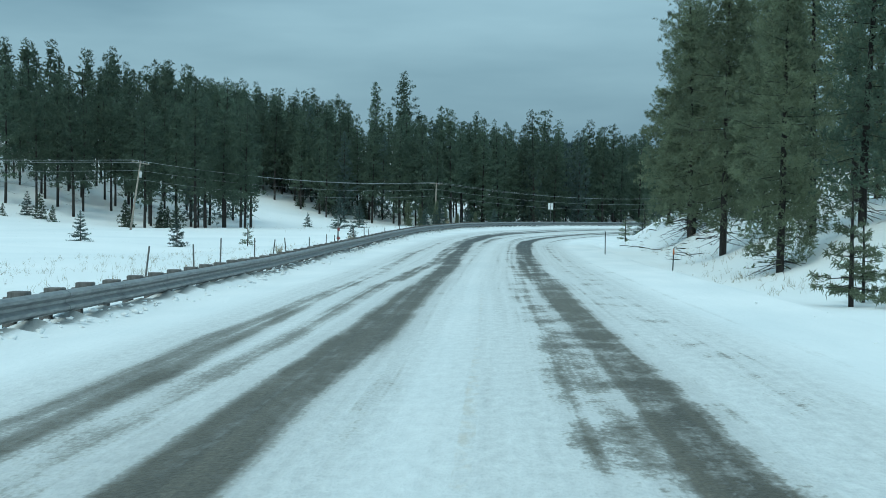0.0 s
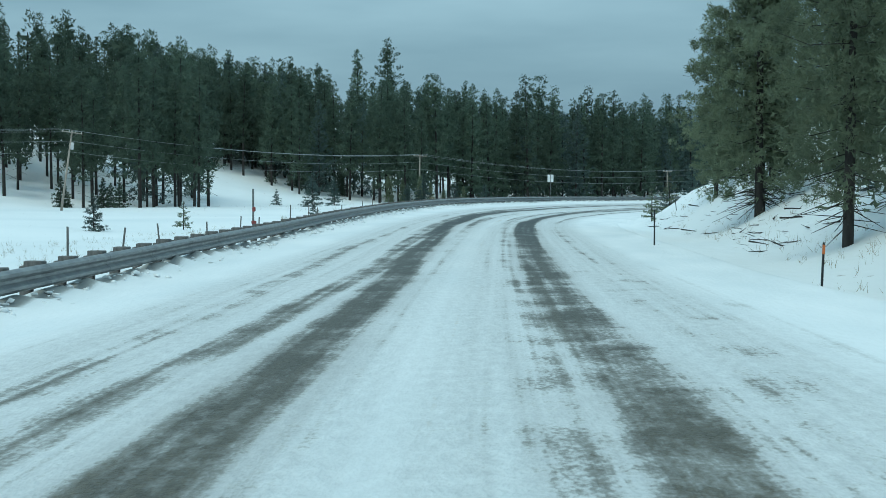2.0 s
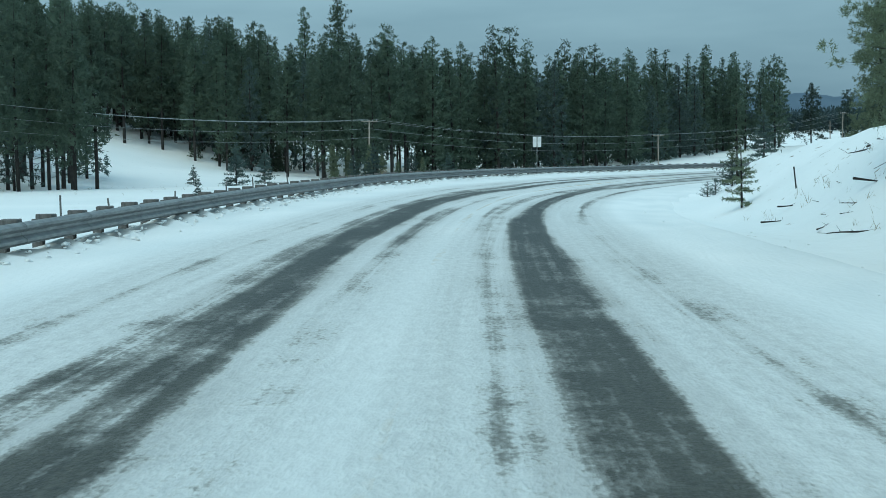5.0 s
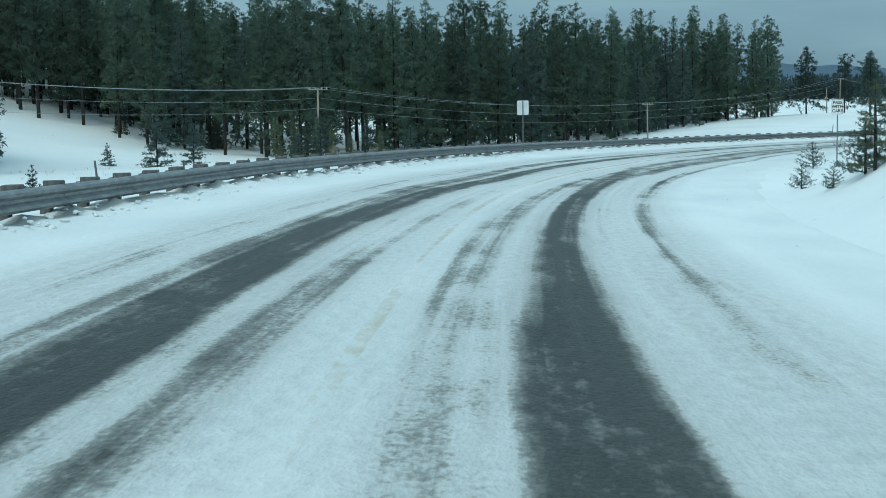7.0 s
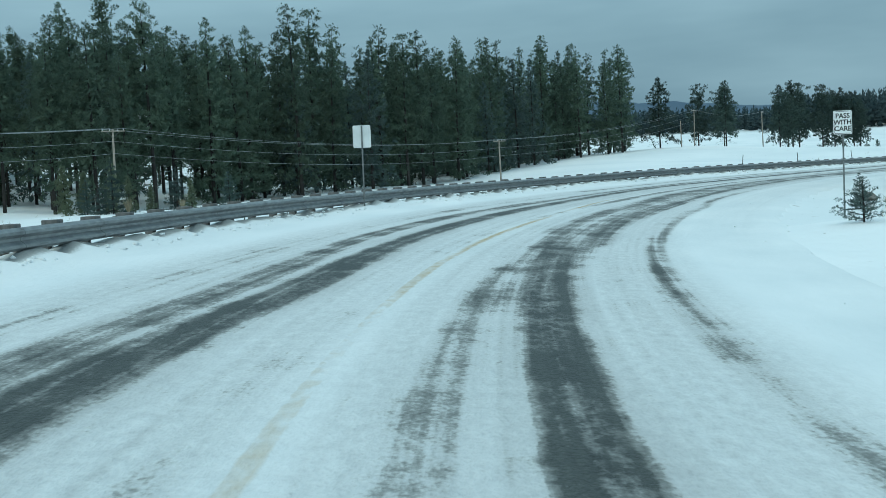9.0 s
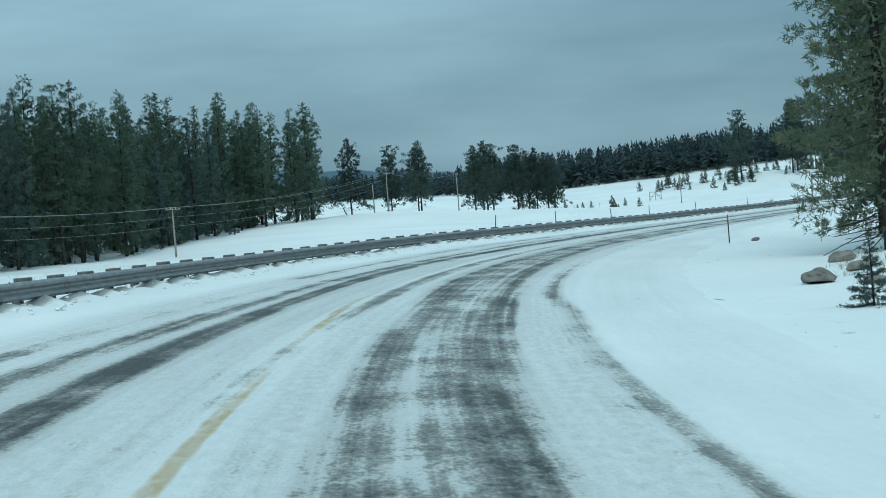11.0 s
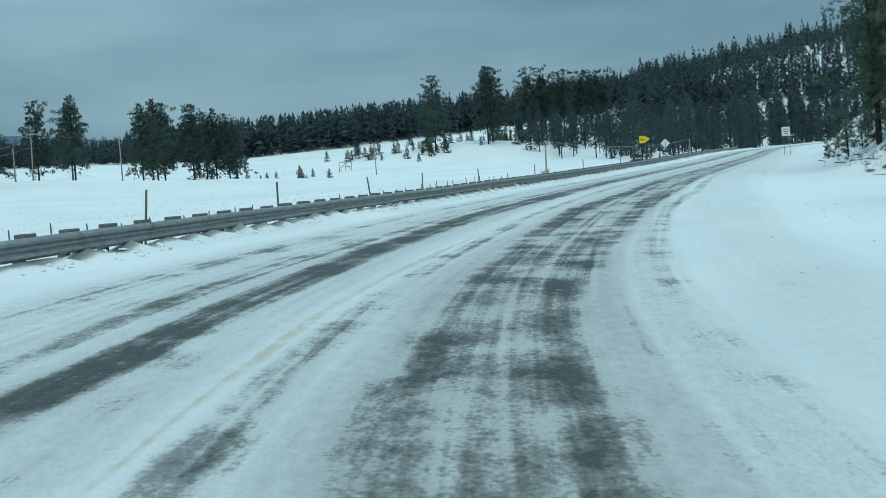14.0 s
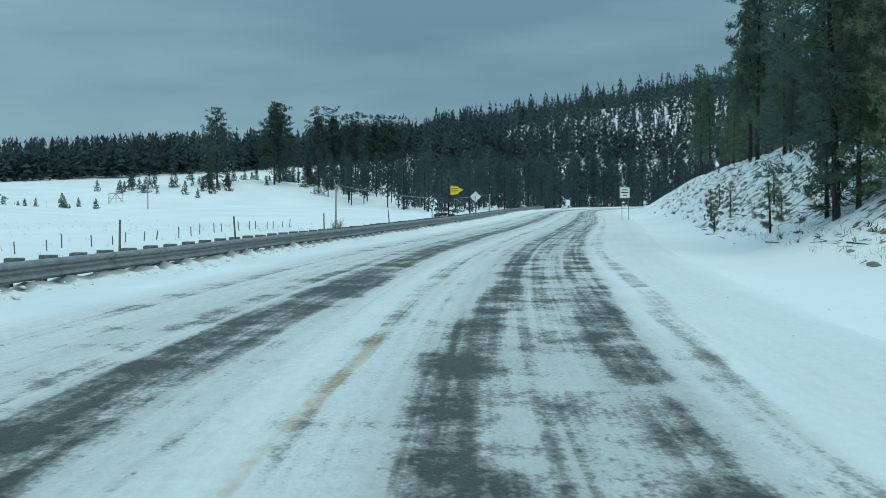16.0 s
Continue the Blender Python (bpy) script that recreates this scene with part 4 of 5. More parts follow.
# pines on the inner bank: those beside the road in full, the rest behind them
NEAR = [(7.8, 58.0, 0.95), (7.2, 96.0, 1.25), (6.8, 93.6, 1.2), (6.9, 72.6, 1.1), (9.4, 88, 1.1), (6.2, 108.5, 0.75), (25.6, 195.5, 1.25)]
for i, (x, y, k) in enumerate(NEAR):
    plant("bank_pine", NEAR_PINES[i % 4], x, y, k, 80 * i, "dense pine on the snowy cut bank beside the road", "tree", "bank pines")
BACK = [(9.8, 79, 1.15), (10.4, 66, 1.1), (11.5, 60, 1.15), (8.4, 101, 1.15), (46.5, 224.5, 1.1), (29, 198.5, 1.3), (14, 76, 1.3), (13, 92, 1.3), (13, 103, 1.2), (14, 118, 1.0), (12.5, 48, 1.1), (16, 58, 1.3), (17, 84, 1.4), (18, 70, 1.4), (34, 199, 1.2), (33, 207, 0.9), (39, 207, 1.1), (75.4, 256.2, 1.0), (73.5, 251.6, 1.05), (75.0, 248.8, 1.2), (77.5, 254.5, 1.2), (83.5, 257, 1.0), (74, 246, 1.3), (86, 259, 1.2), (78, 249, 1.3), (82, 254.5, 1.2), (87, 259, 1.1),
        (76, 250, 1.4), (90.5, 261, 1.05), (96, 266.5, 1.0), (92, 263, 1.2), (100, 272, 1.0), (106, 276, 1.0), (113, 281, 1.0), (120, 285, 1.05), (83, 255, 1.3), (99, 266, 1.1), (111, 274, 1.1), (128, 291, 1.0), (136, 299, 1.0), (145, 306, 1.0), (155, 315, 1.0), (165, 324, 1.0)]
for i, (x, y, k) in enumerate(BACK):
    plant("bank_pine", BANK_PINES[i % 3], x, y, k, 80 * i, "pine behind others on the snowy bank", "tree", "bank pines")
for i, s in enumerate(range(312, 392, 7)):
    p = road_at(s, float(bank_toe(s)) + rng.uniform(7.5, 10.5))
    plant("bank_pine", BANK_PINES[i % 3], p[0], p[1], rng.uniform(0.38, 0.72), 67 * i, "bushy young pine on top of the snowy bank", "tree", "bank pines")
for i, s in enumerate(range(282, 470, 5)):
    p = road_at(s, float(bank_toe(s)) + rng.uniform(8, 19))
    plant("bank_pine", rng.choice(FOREST_PINES + FOREST_SPRUCES), p[0], p[1], rng.uniform(0.5, 0.74), rng.uniform(0, 360), "dark conifer on top of the snowy bank", "tree", "bank pines")
for x, y, k in [(-37, 148.3, 1.05), (7.2, 39.1, 1.35), (8.2, 38.0, 0.9), (7.9, 41.0, 1.0), (3.2, 122.6, 0.95), (5.6, 141.6, 1.1), (100.6, 283.7, 0.85), (82.8, 264.4, 0.62), (76.8, 257.6, 1.6), (74.8, 254.8, 1.9), (79.5, 262.5, 1.0), (90, 274.5, 0.7), (95, 277.5, 0.9), (106, 287.5, 0.7), (87.5, 268.5, 0.8), (14, 160, 1.0), (13.0, 157.5, 0.8)]:
    plant("pine_sapling", rng.choice(TUFT_PINES if x > 70 else SAPLINGS), x, y, k, rng.uniform(0, 360), "young pine with sparse branches in deep snow", "tree", "bank saplings")
for x, y, k in [(8.2, 162.9, 0.62), (5.0, 149.6, 0.50), (4.7, 143.2, 0.40), (5.4, 142.0, 0.9)]:
    plant("young_fir", rng.choice(WIDE_FIRS), x, y, k, rng.uniform(0, 360), "low spreading fir half buried in roadside snow", "tree", "roadside firs")
for x, y, k in [(14.5, 180.2, 0.30), (7.9, 147.6, 0.55), (131.5, 349, 1.25), (9.6, 83, 0.35)]:
    plant("young_fir", rng.choice(SMALL_SPRUCES), x, y, k, rng.uniform(0, 360), "small fir half buried in roadside snow", "tree", "roadside firs")


# ---- far woods ----
def far_woods():
    rng = np.random.default_rng(5)
    n = 26000
    bearing, d = rng.uniform(-0.62, 1.15, n), rng.uniform(430, 1500, n)
    bearing[:9500], d[:9500] = rng.uniform(0.58, 1.12, 9500), rng.uniform(600, 960, 9500)
    bearing[9500:14500], d[9500:14500] = rng.uniform(-0.1, 0.72, 5000), rng.uniform(645, 740, 5000)
    x, y = 30 + d * np.sin(bearing), 220 + d * np.cos(bearing)
    z, s, o = ground_height(x, y)
    clump = 0.5 * rough(x, y, 31.0) + 0.8 * rough(x, y, 9.0)
    keep = ((np.abs(o) > 40) | (s > 590)) & (clump > np.where(d > 640, np.where(bearing > 0.62, -0.85, -1.0), -1.0)) & ((d > 560) | (bearing < 0.0) | (bearing > 0.62)) & ((d < 1000) | (rng.random(n) < 0.5))
    keep &= (z < 26) | (rng.random(n) < 0.85)
    keep &= ~((bearing > 0.12) & (bearing < 0.66) & (d < 640))
    x, y, z = x[keep][:14500], y[keep][:14500], z[keep][:14500]
    m = 24
    n = len(x)
    h = np.where(x > 380, np.where(z > 24, rng.uniform(4.0, 9.5, n) * np.where(rng.random(n) < 0.12, 1.7, 1.0), rng.uniform(9.0, 17.0, n)), np.where((x > 0) & (x < 240), rng.uniform(5, 13.5, n), rng.uniform(8, 19, n)))[:, None]
    u = (np.arange(m)[None] + rng.random((n, m))) / m * 0.92 + 0.06
    wide = h * rng.uniform(0.15, 0.23, (n, 1)) * np.minimum(1.0, 0.45 + 2.2 * u) * (1.06 - u)**0.65
    az = rng.uniform(0, 6.28, (n, m))
    out = np.stack([np.cos(az), np.sin(az), np.zeros_like(az)], -1)
    cen = np.stack([x[:, None] + 0 * u, y[:, None] + 0 * u, z[:, None] + h * u], -1)
    reach = wide * rng.uniform(0.7, 1.2, (n, m))
    half = np.stack([-out[..., 1], out[..., 0], 0 * az], -1) * (reach * 0.62)[..., None]
    tip = cen + np.stack([0 * u, 0 * u, h * 0.055 + 0 * u], -1)
    low = cen + out * reach[..., None] - np.stack([0 * u, 0 * u, h * 0.05 * rng.uniform(0.3, 1.4, (n, m))], -1)
    v = np.stack([tip, low + half, low - half], 2).reshape(-1, 3)
    f = np.arange(len(v)).reshape(-1, 3)
    # needle colour carries the inner shade these sparse crowns don't cast
    me = quad_mesh("far_woods", v, f, SHADE_DARK_CONIFER)
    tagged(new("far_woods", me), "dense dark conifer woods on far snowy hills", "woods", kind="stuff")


def far_ridge():
    """The wooded mountain on the horizon, three kilometres off, its blue haze painted on."""
    b = np.radians(np.arange(-60, 100, 0.25))
    top = np.interp(np.degrees(b), [-60, -20, 4, 10, 12, 14, 17, 25, 40, 100], [60, 75, 108, 126, 118, 105, 96, 80, 60, 50])
    top = top + 3.0 * np.sin(b * 57) + 1.6 * np.sin(b * 173 + 1) + np.random.default_rng(4).normal(size=b.size) * 0.7
    rows = [(2300, 0.0, -12), (2550, 0.55, 0), (2800, 1.0, 2), (3100, 0.7, 0)]
    v = np.concatenate([np.stack([d * np.sin(b), 100 + d * np.cos(b), top * k + z], 1) for d, k, z in rows])
    n = b.size
    i = np.arange(n - 1)
    f = np.concatenate([np.stack([r * n + i, r * n + i + 1, (r + 1) * n + i + 1, (r + 1) * n + i], 1) for r in range(3)])
    tagged(mesh_object("backdrop", v, f.tolist(), FAR_RIDGE, smooth=True), "distant wooded mountain ridge with painted blue haze, under cloud", "mountain", kind="structure")


far_woods()
far_ridge()


# ---- signs, markers, poles and wires ----
def panel(bm, w, h, t, corner):
    """A sign plate in the x-z plane with rounded corners, its middle at the origin."""
    ring = []
    for cx, cz, a0 in ((w / 2 - corner, h / 2 - corner, 0), (-w / 2 + corner, h / 2 - corner, 90), (-w / 2 + corner, -h / 2 + corner, 180), (w / 2 - corner, -h / 2 + corner, 270)):
        for a in (0, 30, 60, 90):
            ring.append((cx + corner * math.cos(radians(a0 + a)), cz + corner * math.sin(radians(a0 + a))))
    lo = [bm.verts.new((x, -t / 2, z)) for x, z in ring]
    hi = [bm.verts.new((x, t / 2, z)) for x, z in ring]
    bm.faces.new(lo), bm.faces.new(hi[::-1])
    for i in range(len(ring)):
        j = (i + 1) % len(ring)
        bm.faces.new((lo[j], lo[i], hi[i], hi[j]))


def words(text, size, material, parent, x, z, label=""):
    cu = bpy.data.curves.new("lettering", "FONT")
    cu.body, cu.size, cu.align_x, cu.align_y, cu.extrude, cu.offset = text, size, "CENTER", "CENTER", 0.0015, 0.006
    tmp = new("lettering", cu)
    bpy.context.view_layer.update()
    me = bpy.data.meshes.new_from_object(tmp.evaluated_get(bpy.context.evaluated_depsgraph_get()))
    bpy.data.objects.remove(tmp)
    me.materials.clear()
    me.materials.append(material)
    ob = new("lettering", me)
    ob.parent = parent
    ob.matrix_basis = pose(x, -0.006, z, 90, 0, 0)
    return tagged(ob, label)


def sign_post(thing, height, material=None, size=(0.055, 0.045)):
    bm = bmesh.new()
    box(bm, (size[0], size[1], height + 0.5), (0, size[1] / 2 + 0.004, (height - 0.5) / 2), 0.006)
    part("post", bm, material or STEEL_POST, thing)


def plate(thing, w, h, z, face, back, border=True, corner=0.05):
    bm = bmesh.new()
    panel(bm, w, h, 0.004, corner)
    p = part("panel", bm, back, thing)
    p.location = (0, 0, z)
    bm = bmesh.new()
    panel(bm, w - 0.006, h - 0.006, 0.001, corner)
    fc = part("sheeting", bm, face, p)
    fc.location = (0, -0.0035, 0)
    if border:
        for sx, sz, bw, bh in ((0, h / 2 - 0.03, w - 0.09, 0.014), (0, -h / 2 + 0.03, w - 0.09, 0.014), (w / 2 - 0.03, 0, 0.014, h - 0.09), (-w / 2 + 0.03, 0, 0.014, h - 0.09)):
            bm = bmesh.new()
            box(bm, (bw, 0.001, bh), (sx, -0.005, sz))
            part("border", bm, BLACK, p)
    return p


def pass_with_care():
    t = tagged(new("road_sign"), "white PASS WITH CARE sign on a steel post in snow", "road sign")
    sign_post(t, 3.5)
    p = plate(t, 0.64, 0.83, 3.13, SIGN_WHITE, SIGN_BACK)
    for i, w in enumerate(("PASS", "WITH", "CARE")):
        words(w, 0.235, BLACK, p, 0, 0.225 - 0.225 * i)
    t.matrix_basis = pose(12.0, 175.0, -0.5, 0, 1.0, -heading(178) - 8)


def back_sign():
    t = tagged(new("road_sign"), "bare metal back of a road sign behind the guardrail", "road sign")
    sign_post(t, 3.1)
    plate(t, 0.64, 0.80, 2.72, SIGN_WHITE, SIGN_BACK, False)
    t.matrix_basis = pose(-4.9, 176.7, floor_z(-4.9, 176.7) - 0.1, 0, -1.0, 180 - heading(175) + 14)


def arrow_sign():
    t = tagged(new("arrow_sign"), "yellow arrow-shaped warning sign on a post by the guardrail", "road sign")
    sign_post(t, 2.4)
    bm = bmesh.new()
    pts = [(-0.62, 0.44), (0.1, 0.36), (0.1, 0.30), (0.62, 0.03), (0.1, -0.26), (0.1, -0.36), (-0.62, -0.44)]
    lo = [bm.verts.new((x, -0.003, z)) for x, z in pts]
    hi = [bm.verts.new((x, 0.003, z)) for x, z in pts]
    bm.faces.new(lo[::-1]), bm.faces.new(hi)
    for i in range(len(pts)):
        j = (i + 1) % len(pts)
        bm.faces.new((lo[i], lo[j], hi[j], hi[i]))
    p = part("panel", bm, SIGN_YELLOW, t)
    p.location = (0, -0.006, 3.0)
    for z, w in ((0.17, 0.58), (0.01, 0.68), (-0.15, 0.58)):
        bm = bmesh.new()
        box(bm, (w, 0.002, 0.05), (-0.23, -0.006, z))
        part("bar", bm, BLACK, p)
    t.matrix_basis = pose(113.8, 325.9, floor_z(113.8, 325.9) - 0.1, 0, 0, -heading(360))


def diamond_back():
    t = tagged(new("road_sign"), "diamond road sign seen from its bare metal back", "road sign")
    sign_post(t, 2.6)
    p = plate(t, 0.9, 0.9, 2.5, SIGN_YELLOW, SIGN_BACK, False)
    p.rotation_euler = (0, radians(45), 0)
    t.matrix_basis = pose(133.5, 346.5, floor_z(133.5, 346.5) - 0.1, 0, 0, 180 - heading(400) + 8)


def route_sign():
    t = tagged(new("road_sign"), "white road sign on two posts at the foot of the bank", "road sign")
    for x in (-0.25, 0.35):
        bm = bmesh.new()
        box(bm, (0.05, 0.05, 3.2), (x, 0.03, 1.2), 0.006)
        part("post", bm, STEEL_POST, t)
    p = plate(t, 0.9, 1.0, 2.6, SIGN_WHITE, SIGN_BACK)
    for z, w in ((0.25, 0.5), (0.0, 0.6), (-0.25, 0.4)):
        bm = bmesh.new()
        box(bm, (w, 0.001, 0.09), (0, -0.005, z))
        part("bar", bm, BLACK, p)
    t.matrix_basis = pose(121.9, 311.8, floor_z(121.9, 311.8) - 0.1, 0, 0, -heading(360))


def far_sign():
    t = tagged(new("road_sign"), "small white road sign far along the bend", "road sign")
    sign_post(t, 3.0)
    plate(t, 1.0, 1.3, 3.0, SIGN_WHITE, SIGN_BACK, False)
    t.matrix_basis = pose(252.9, 455.0, floor_z(252.9, 455.0) - 0.1, 0, 0, -48)


pass_with_care(), back_sign(), arrow_sign(), diamond_back(), route_sign(), far_sign()


def delineator(x, y, tilt=0.0, reflector=True, height=1.25):
    t = tagged(new("delineator_post"), "dark steel delineator post with a faded orange top" if reflector else "plain dark steel delineator post in roadside snow", "post", "delineators")
    bm = bmesh.new()
    box(bm, (0.046, 0.008, height + 0.4), (0, 0, height / 2 - 0.2))
    for side in (-0.019, 0.019):
        box(bm, (0.008, 0.03, height + 0.4), (side, -0.019, height / 2 - 0.2))
    part("post", bm, DARK_POST, t)
    if reflector:
        bm = bmesh.new()
        box(bm, (0.06, 0.010, 0.20), (0, -0.040, height - 0.15), 0.003)
        part("reflector", bm, ORANGE, t)
    t.matrix_basis = pose(x, y, floor_z(x, y), 0, tilt, -heading(along_road(x, y)[0][0]))


delineator(0.9, 76.0, 0, False)
delineator(3.4, 57.0, 2.0)
delineator(27.7, 210.4, 0)
delineator(4.6, 119.0, -6, False, 0.8)


def stake(x, y, h, tilt, turn, thick=0.035):
    t = tagged(new("fence_post"), "thin weathered fence post leaning in the snow", "post", "fence posts")
    bm = bmesh.new()
    tube(bm, (0, 0, -0.4), (0, 0, h), thick, thick * 0.85, 6)
    part("post", bm, POST_WOOD, t)
    t.matrix_basis = pose(x, y, floor_z(x, y), tilt, tilt * 0.6, turn)
    return t


rng = random.Random(21)
first = None
spots = [(s, -11.2 + rng.uniform(-0.3, 0.3), rng.uniform(0.8, 1.3)) for s in range(46, 150, 6)] + [(s, -32.0 + rng.uniform(-0.4, 0.4), rng.uniform(0.7, 1.0)) for s in range(200, 395, 4)] + \
        [(s, -8.3, 1.35) for s in (236, 247, 259, 268, 281, 297, 316, 335)]
for s, o, h in spots:
    p = road_at(s, o)
    stake(p[0], p[1], h, rng.uniform(-8, 8), rng.uniform(0, 360), 0.05 if o < -20 else 0.035)


def utility_pole(x, y, top, tilt, turn, arm=True, can=False, z=None):
    t = tagged(new("utility_pole"), "weathered wooden utility pole with crossarm and wires" if arm else "bare weathered wooden utility pole in the snow", "utility pole", "utility poles")
    bm = bmesh.new()
    tube(bm, (0, 0, -0.8), (0, 0, top), 0.16, 0.10, 10)
    part("pole", bm, POLE_WOOD, t, smooth=True)
    if arm:
        bm = bmesh.new()
        box(bm, (2.5, 0.10, 0.12), (0, -0.14, top - 0.25), 0.01)
        a = part("crossarm", bm, POLE_WOOD, t)
        for i in (-1.1, -0.35, 0.45, 1.1):
            bm = bmesh.new()
            tube(bm, (i, -0.14, top - 0.19), (i, -0.14, top + 0.02), 0.05, 0.035, 8)
            part("insulator", bm, PORCELAIN, a)
        for i in (-0.7, 0.7):
            bm = bmesh.new()
            tube(bm, (i, -0.16, top - 0.28), (0, -0.13, top - 0.95), 0.02, 0.02, 5)
            part("brace", bm, STEEL_POST, t)
    if can:
        bm = bmesh.new()
        tube(bm, (0.24, -0.1, top - 2.3), (0.24, -0.1, top - 1.5), 0.2, 0.2, 12)
        tube(bm, (0.24, -0.1, top - 1.5), (0.24, -0.1, top - 1.42), 0.2, 0.1, 12)
        part("transformer", bm, PORCELAIN, t, smooth=True)
    z = floor_z(x, y) if z is None else z
    t.matrix_basis = pose(x, y, z, 0, tilt, turn)
    return t


POLES = [(-118, 92, 10.0, 1, 35, True, False), (-64.1, 189.5, 9.8, 8.0, 30, True, True), (-30.5, 275.2, 8.9, 1.0, 22, True, False), (18.4, 352.2, 6.9, 0, 30, True, False), (77.6, 461.4, 9.0, 2.5, 40, True, False),
         (97.8, 472.3, 9.2, -1.0, 60, True, False), (74.0, 459.8, 6.2, 0, 0, False, False), (200.0, 560.0, 9.5, 0, 70, False, False), (133.0, 374.3, 5.3, 6.0, 45, True, False), (236.2, 463.2, 5.0, 0, 50, True, False)]
ENDS = []
for x, y, top, tilt, turn, arm, can in POLES:
    ob = utility_pole(x, y, top, tilt, turn, arm, can)
    ENDS.append([ob.matrix_basis @ Vector((i, -0.14, top + 0.03)) for i in (-1.1, -0.35, 0.45, 1.1)] + [ob.matrix_basis @ Vector((0, -0.15, top - 1.3)), ob.matrix_basis @ Vector((0.1, -0.15, top - 2.6))])


def span(a, b, sag):
    cu = bpy.data.curves.new("wire", "CURVE")
    cu.dimensions, cu.bevel_depth, cu.bevel_resolution = "3D", 0.015, 0
    sp = cu.splines.new("POLY")
    sp.points.add(16)
    for i in range(17):
        u = i / 16
        p = a.lerp(b, u)
        sp.points[i].co = (p.x, p.y, p.z - sag * 4 * u * (1 - u), 1)
    cu.materials.append(WIRE)
    tagged(new("power_line", cu), "sagging grey overhead power line between poles", "wire", "power lines")


for i, j in ((0, 1), (1, 2), (2, 3), (3, 4), (4, 5), (8, 9)):
    for k in ((0, 1, 3, 4, 5) if i < 2 else (0, 3, 4, 5) if i < 4 else (1, 3)):
        span(ENDS[i][k], ENDS[j][k], 1.3)


# ---- boulders, fallen branches, dry grass and small things ----
def boulder(x, y, size, seed, sink=0.3):
    rng = np.random.default_rng(seed)
    bm = bmesh.new()
    bmesh.ops.create_icosphere(bm, subdivisions=3, radius=1.0)
    for v in bm.verts:
        n = noise.noise(v.co * 1.3 + Vector((seed, 0, 0))) * 0.35 + noise.noise(v.co * 3.1 + Vector((0, seed, 0))) * 0.12
        v.co *= 1 + n
        v.co.z = max(v.co.z, -0.5)
    bmesh.ops.scale(bm, vec=(size * 1.25, size * 0.9, size * 0.55), verts=bm.verts)
    t = part("boulder", bm, STONE)
    tagged(t, "brown boulder poking out of the roadside snow", "rock", "boulders")
    t.matrix_basis = pose(x, y, floor_z(x, y) + size * sink, rng.uniform(-10, 10), rng.uniform(-10, 10), rng.uniform(0, 360))


for i, (x, y, k) in enumerate([(17.2, 186.5, 0.42), (17.4, 184.4, 0.24), (19.5, 188.2, 0.3), (7.6, 150.4, 0.3), (21.8, 192.6, 0.38), (24.5, 189.0, 0.35), (20.3, 186.5, 0.25), (23.6, 191.0, 0.3), (29.7, 211.7, 0.19), (66.0, 247.0, 0.25)]):
    boulder(x, y, k, i + 1)
rng = random.Random(14)
for i in range(15):
    s = rng.uniform(266, 280) if i < 10 else rng.uniform(284, 330)
    p = road_at(s, float(bank_toe(s)) + rng.uniform(1.0, 6.0))
    boulder(p[0], p[1], rng.uniform(0.12, 0.24), 20 + i, 0.05)


def fallen_branch(x, y, length, turn, pitch, seed):
    rng = random.Random(seed)
    bm = bmesh.new()
    p, d = Vector((-length / 2, 0, 0)), Vector((1, 0, 0))
    r = 0.03 * min(length, 2.0)
    for i in range(4):
        q = p + d * length / 4
        tube(bm, p, q, r, r * 0.75, 6)
        if i:
            w = Vector((0.6, rng.choice((-1, 1)) * 0.8, rng.uniform(0.1, 0.7)))
            tube(bm, q, q + w * length * 0.2, r * 0.4, r * 0.12, 4)
        p, r = q, r * 0.75
        d = (d + Vector((0, rng.uniform(-0.15, 0.15), rng.uniform(-0.08, 0.08)))).normalized()
    t = part("fallen_branch", bm, BARK)
    tagged(t, "dead fallen branch lying on the snowy bank", "branch", "fallen branches")
    t.matrix_basis = pose(x, y, floor_z(x, y) + 0.08, 0, pitch, turn)


rng = random.Random(33)
for i in range(190):
    s = rng.uniform(78, 118) if i < 90 else rng.uniform(262, 325)
    o = float(bank_toe(s)) + rng.uniform(0.8, 6.5)
    p = road_at(s, o)
    fallen_branch(p[0], p[1], rng.uniform(0.25, 1.0)**(0.5 if i % 9 == 0 else 1.4) * (1.5 if s < 200 else 1.0), rng.uniform(0, 360), rng.uniform(-8, 8), i)


def dry_grass():
    rng = np.random.default_rng(9)
    cen = []
    for s0, s1, a, b, n in ((44, 62, -1.5, 2.5, 60), (62, 118, 0.5, 8.0, 200), (170, 205, 0.5, 7.0, 250), (255, 345, 1.5, 9.0, 900), (188, 202, 0.5, 6.0, 120)):
        s = rng.uniform(s0, s1, n)
        o = bank_toe(s) + rng.uniform(a, b, n)
        cen.append(road_at(s, o))
    s, o = rng.uniform(20, 150, 700), -rng.uniform(9.5, 30, 700)
    cen.append(road_at(s, o))
    s, o = rng.uniform(180, 420, 1100), -9.5 - 70 * rng.random(1100)**1.6
    cen.append(road_at(s, o))
    cen = np.concatenate(cen)
    cen[:, 2] = ground_height(cen[:, 0], cen[:, 1])[0] + 0.03
    way = np.tile([0.0, 0.0, 1.6], (len(cen), 1))
    v, f = needles(cen, way, 6, 0.30, 0.014, rng)
    me = quad_mesh("dry_grass", v, f, DRY)
    tagged(new("dry_grass", me), "thin dry grass stalks poking through the snow", "grass", kind="stuff")


dry_grass()


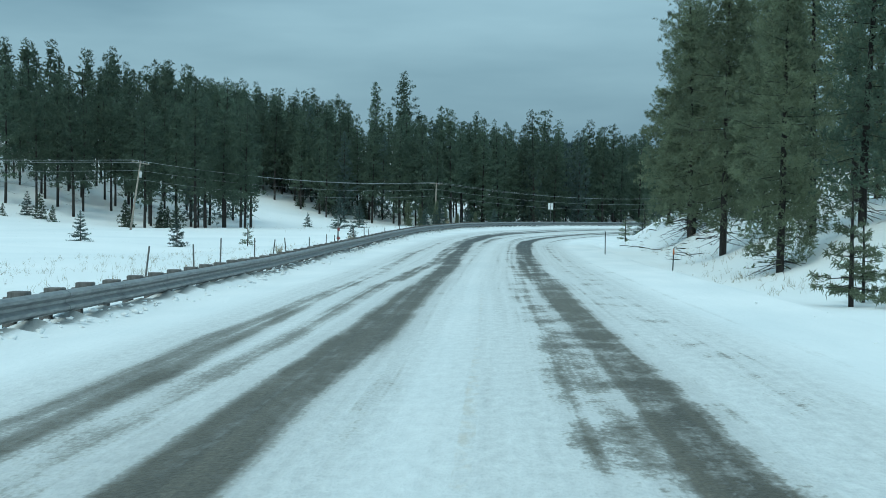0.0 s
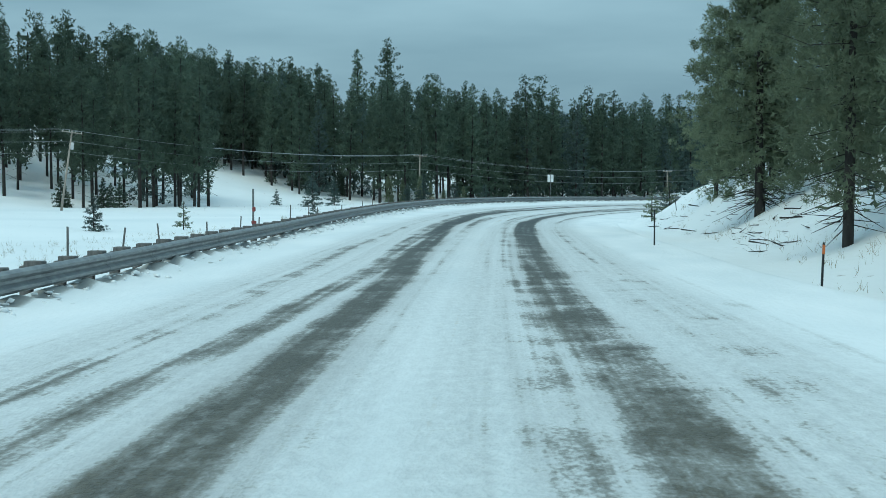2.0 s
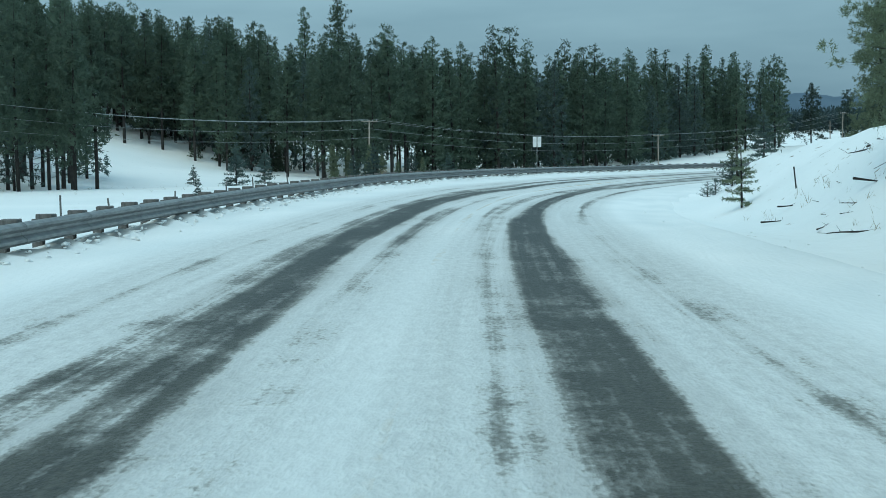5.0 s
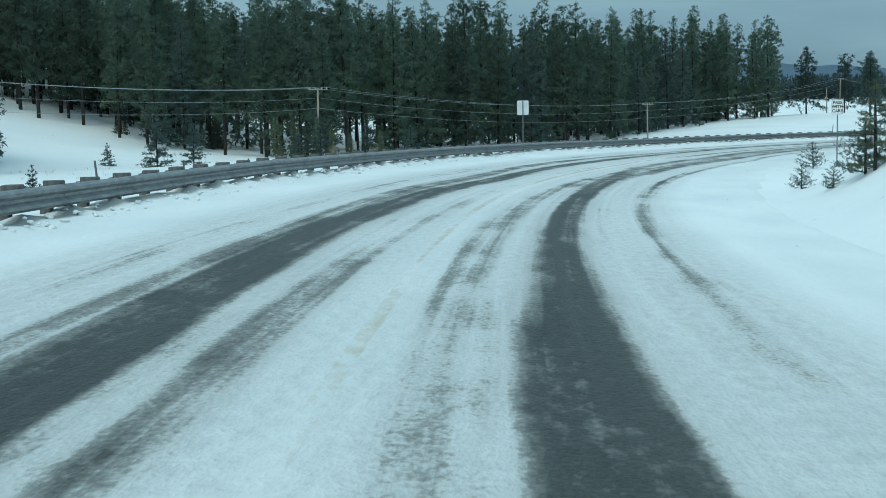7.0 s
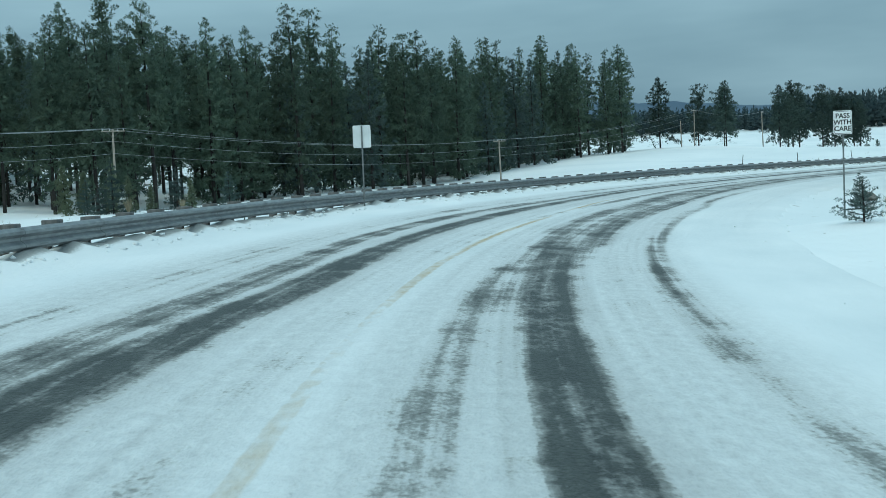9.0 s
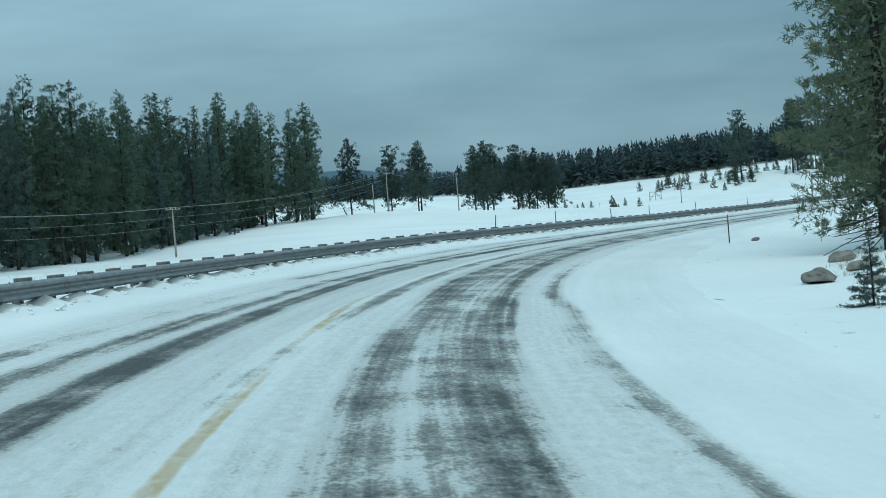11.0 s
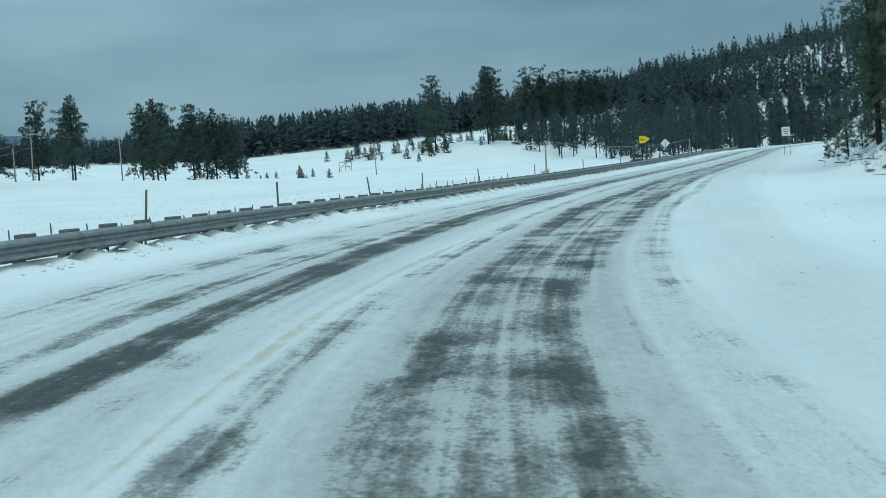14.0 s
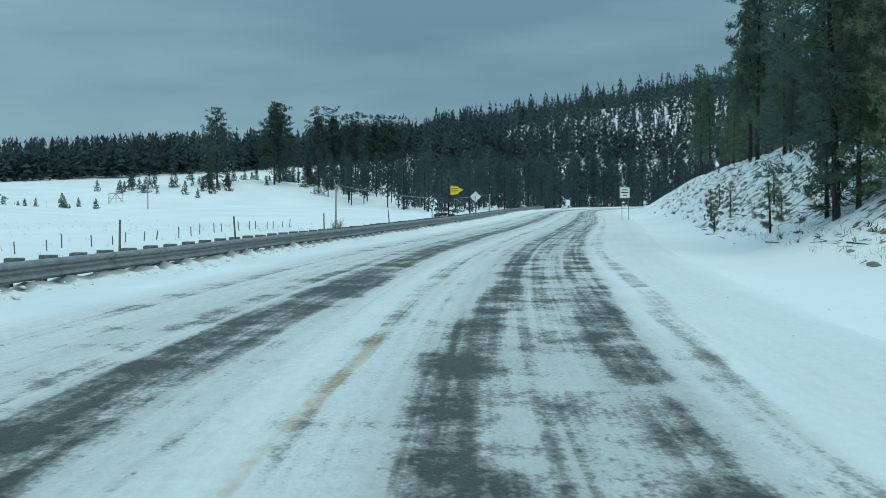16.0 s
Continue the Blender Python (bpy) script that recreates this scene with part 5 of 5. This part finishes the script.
def low_brush():
    """Dark tufts of brush, half buried, over the cut bank."""
    rng = np.random.default_rng(21)
    n = 330
    s = rng.uniform(272, 400, n)
    o = bank_toe(s) + 1.6 + 8.0 * rng.random(n)
    cen = road_at(s, o)
    cen[:, 2] = ground_height(cen[:, 0], cen[:, 1])[0] + 0.04
    way = np.stack([rng.normal(size=n) * 0.5 - 0.5, rng.normal(size=n) * 0.5 + 0.5, 0.5 + 0 * s], 1)
    v, f = needles(cen, way, 26, 0.20, 0.030, rng, rng.uniform(0.5, 1.4, n))
    tagged(new("low_brush", quad_mesh("low_brush", v, f, BRUSH)), "dark dry brush tufts half buried on the snowy bank", "brush", kind="stuff")


low_brush()


def snow_clods():
    """Lumps of ploughed snow thrown up under the guardrail and along the verge."""
    rng = np.random.default_rng(12)
    bm = bmesh.new()
    bmesh.ops.create_icosphere(bm, subdivisions=1, radius=1.0)
    ball = np.array([v.co[:] for v in bm.verts])
    faces = np.array([[v.index for v in f.verts] for f in bm.faces])
    bm.free()
    n = 1500
    s = rng.uniform(0, 300, n)
    o = -7.15 + rng.normal(size=n) * 0.22
    far = rng.random(n) < 0.12
    o = np.where(far, rng.uniform(5.5, 8.5, n), o)
    p = road_at(s, o)
    p[:, 2] = np.where(far, ground_height(p[:, 0], p[:, 1])[0] + 0.02, p[:, 2] + 0.20 * np.exp(-((o + 7.42) / 0.5)**2) * 0.7)
    size = rng.uniform(0.15, 0.28, n)**2
    size = np.where(far, size * 0.5, size)
    v = p[:, None] + ball[None] * size[:, None, None] * rng.uniform(0.35, 1.5, (n, len(ball), 1)) * np.array([1.2, 1.2, 0.6])
    f = (faces[None] + (np.arange(n) * len(ball))[:, None, None]).reshape(-1, 3)
    me = quad_mesh("snow_clods", v.reshape(-1, 3), f, SNOW)
    tagged(new("snow_clods", me), "broken lumps of ploughed snow under the guardrail", "snow", kind="stuff")


snow_clods()


def marker_post():
    t = tagged(new("marker_post"), "slim post with red painted box and base in snow", "post")
    bm = bmesh.new()
    tube(bm, (0, 0, -0.4), (0, 0, 1.9), 0.05, 0.04, 8)
    part("post", bm, STEEL_POST, t)
    for z, sz in ((1.05, (0.14, 0.14, 0.2)), (0.5, (0.2, 0.16, 0.15))):
        bm = bmesh.new()
        box(bm, sz, (0.03, 0, z), 0.03)
        part("red_box", bm, RUST, t)
    t.matrix_basis = pose(-15.3, 84.0, floor_z(-15.3, 84.0), 0, 0, 20)


marker_post()


def bare_shrub(x, y, h, seed):
    rng = random.Random(seed)
    bm = bmesh.new()
    for i in range(26):
        a, r = rng.uniform(0, 6.28), rng.uniform(0.1, 0.4) * h
        top = Vector((math.cos(a) * r, math.sin(a) * r, h * rng.uniform(0.6, 1.0)))
        mid = top * 0.5 + Vector((rng.uniform(-0.05, 0.05), rng.uniform(-0.05, 0.05), 0.05)) * h
        tube(bm, (0, 0, -0.1), mid, 0.016 * h, 0.011 * h, 4)
        tube(bm, mid, top, 0.011 * h, 0.003 * h, 4)
        tube(bm, mid, mid + (top - mid) * 0.7 + Vector((rng.uniform(-0.15, 0.15), rng.uniform(-0.15, 0.15), 0)) * h, 0.008 * h, 0.002 * h, 4)
    t = part("bare_shrub", bm, DRY)
    tagged(t, "bare yellowish shrub sticking out of the snow", "shrub", "bare shrubs")
    t.location = (x, y, floor_z(x, y))


for i, (x, y, h) in enumerate([(-24, 106, 1.3), (-20, 116, 0.9), (-17, 98, 0.7), (77.9, 293.8, 1.35), (78.5, 294.6, 1.15), (20.5, 231, 0.9), (-26, 255, 1.6), (-22, 262, 1.4), (8.9, 155.0, 1.0)]):
    bare_shrub(x, y, h, i)


def stock_gate(x, y, turn):
    t = tagged(new("stock_gate"), "square pipe stock gate standing in the snowy field", "gate")
    for name, a, b in (("upright", (-3, 0, -0.3), (-3, 0, 3.2)), ("upright", (3, 0, -0.3), (3, 0, 3.2)), ("upright", (0, 0, -0.3), (0, 0, 3.2)), ("rail", (-3, 0, 3.1), (3, 0, 3.1)), ("rail", (-3, 0, 1.6), (3, 0, 1.6)), ("brace", (-3, 0, 0.2), (0, 0, 3.0)), ("brace", (3, 0, 0.2), (0, 0, 3.0))):
        bm = bmesh.new()
        tube(bm, a, b, 0.1, 0.1, 6)
        part(name, bm, POLE_WOOD, t)
    t.matrix_basis = pose(x, y, floor_z(x, y), 0, 0, turn)


stock_gate(222, 625, 20)
for i in range(16):
    x, y = 219 - i * 5.2, 624 - i * 0.5
    stake(x, y, 2.0, 3 * math.sin(i * 2.0), 40 * i)
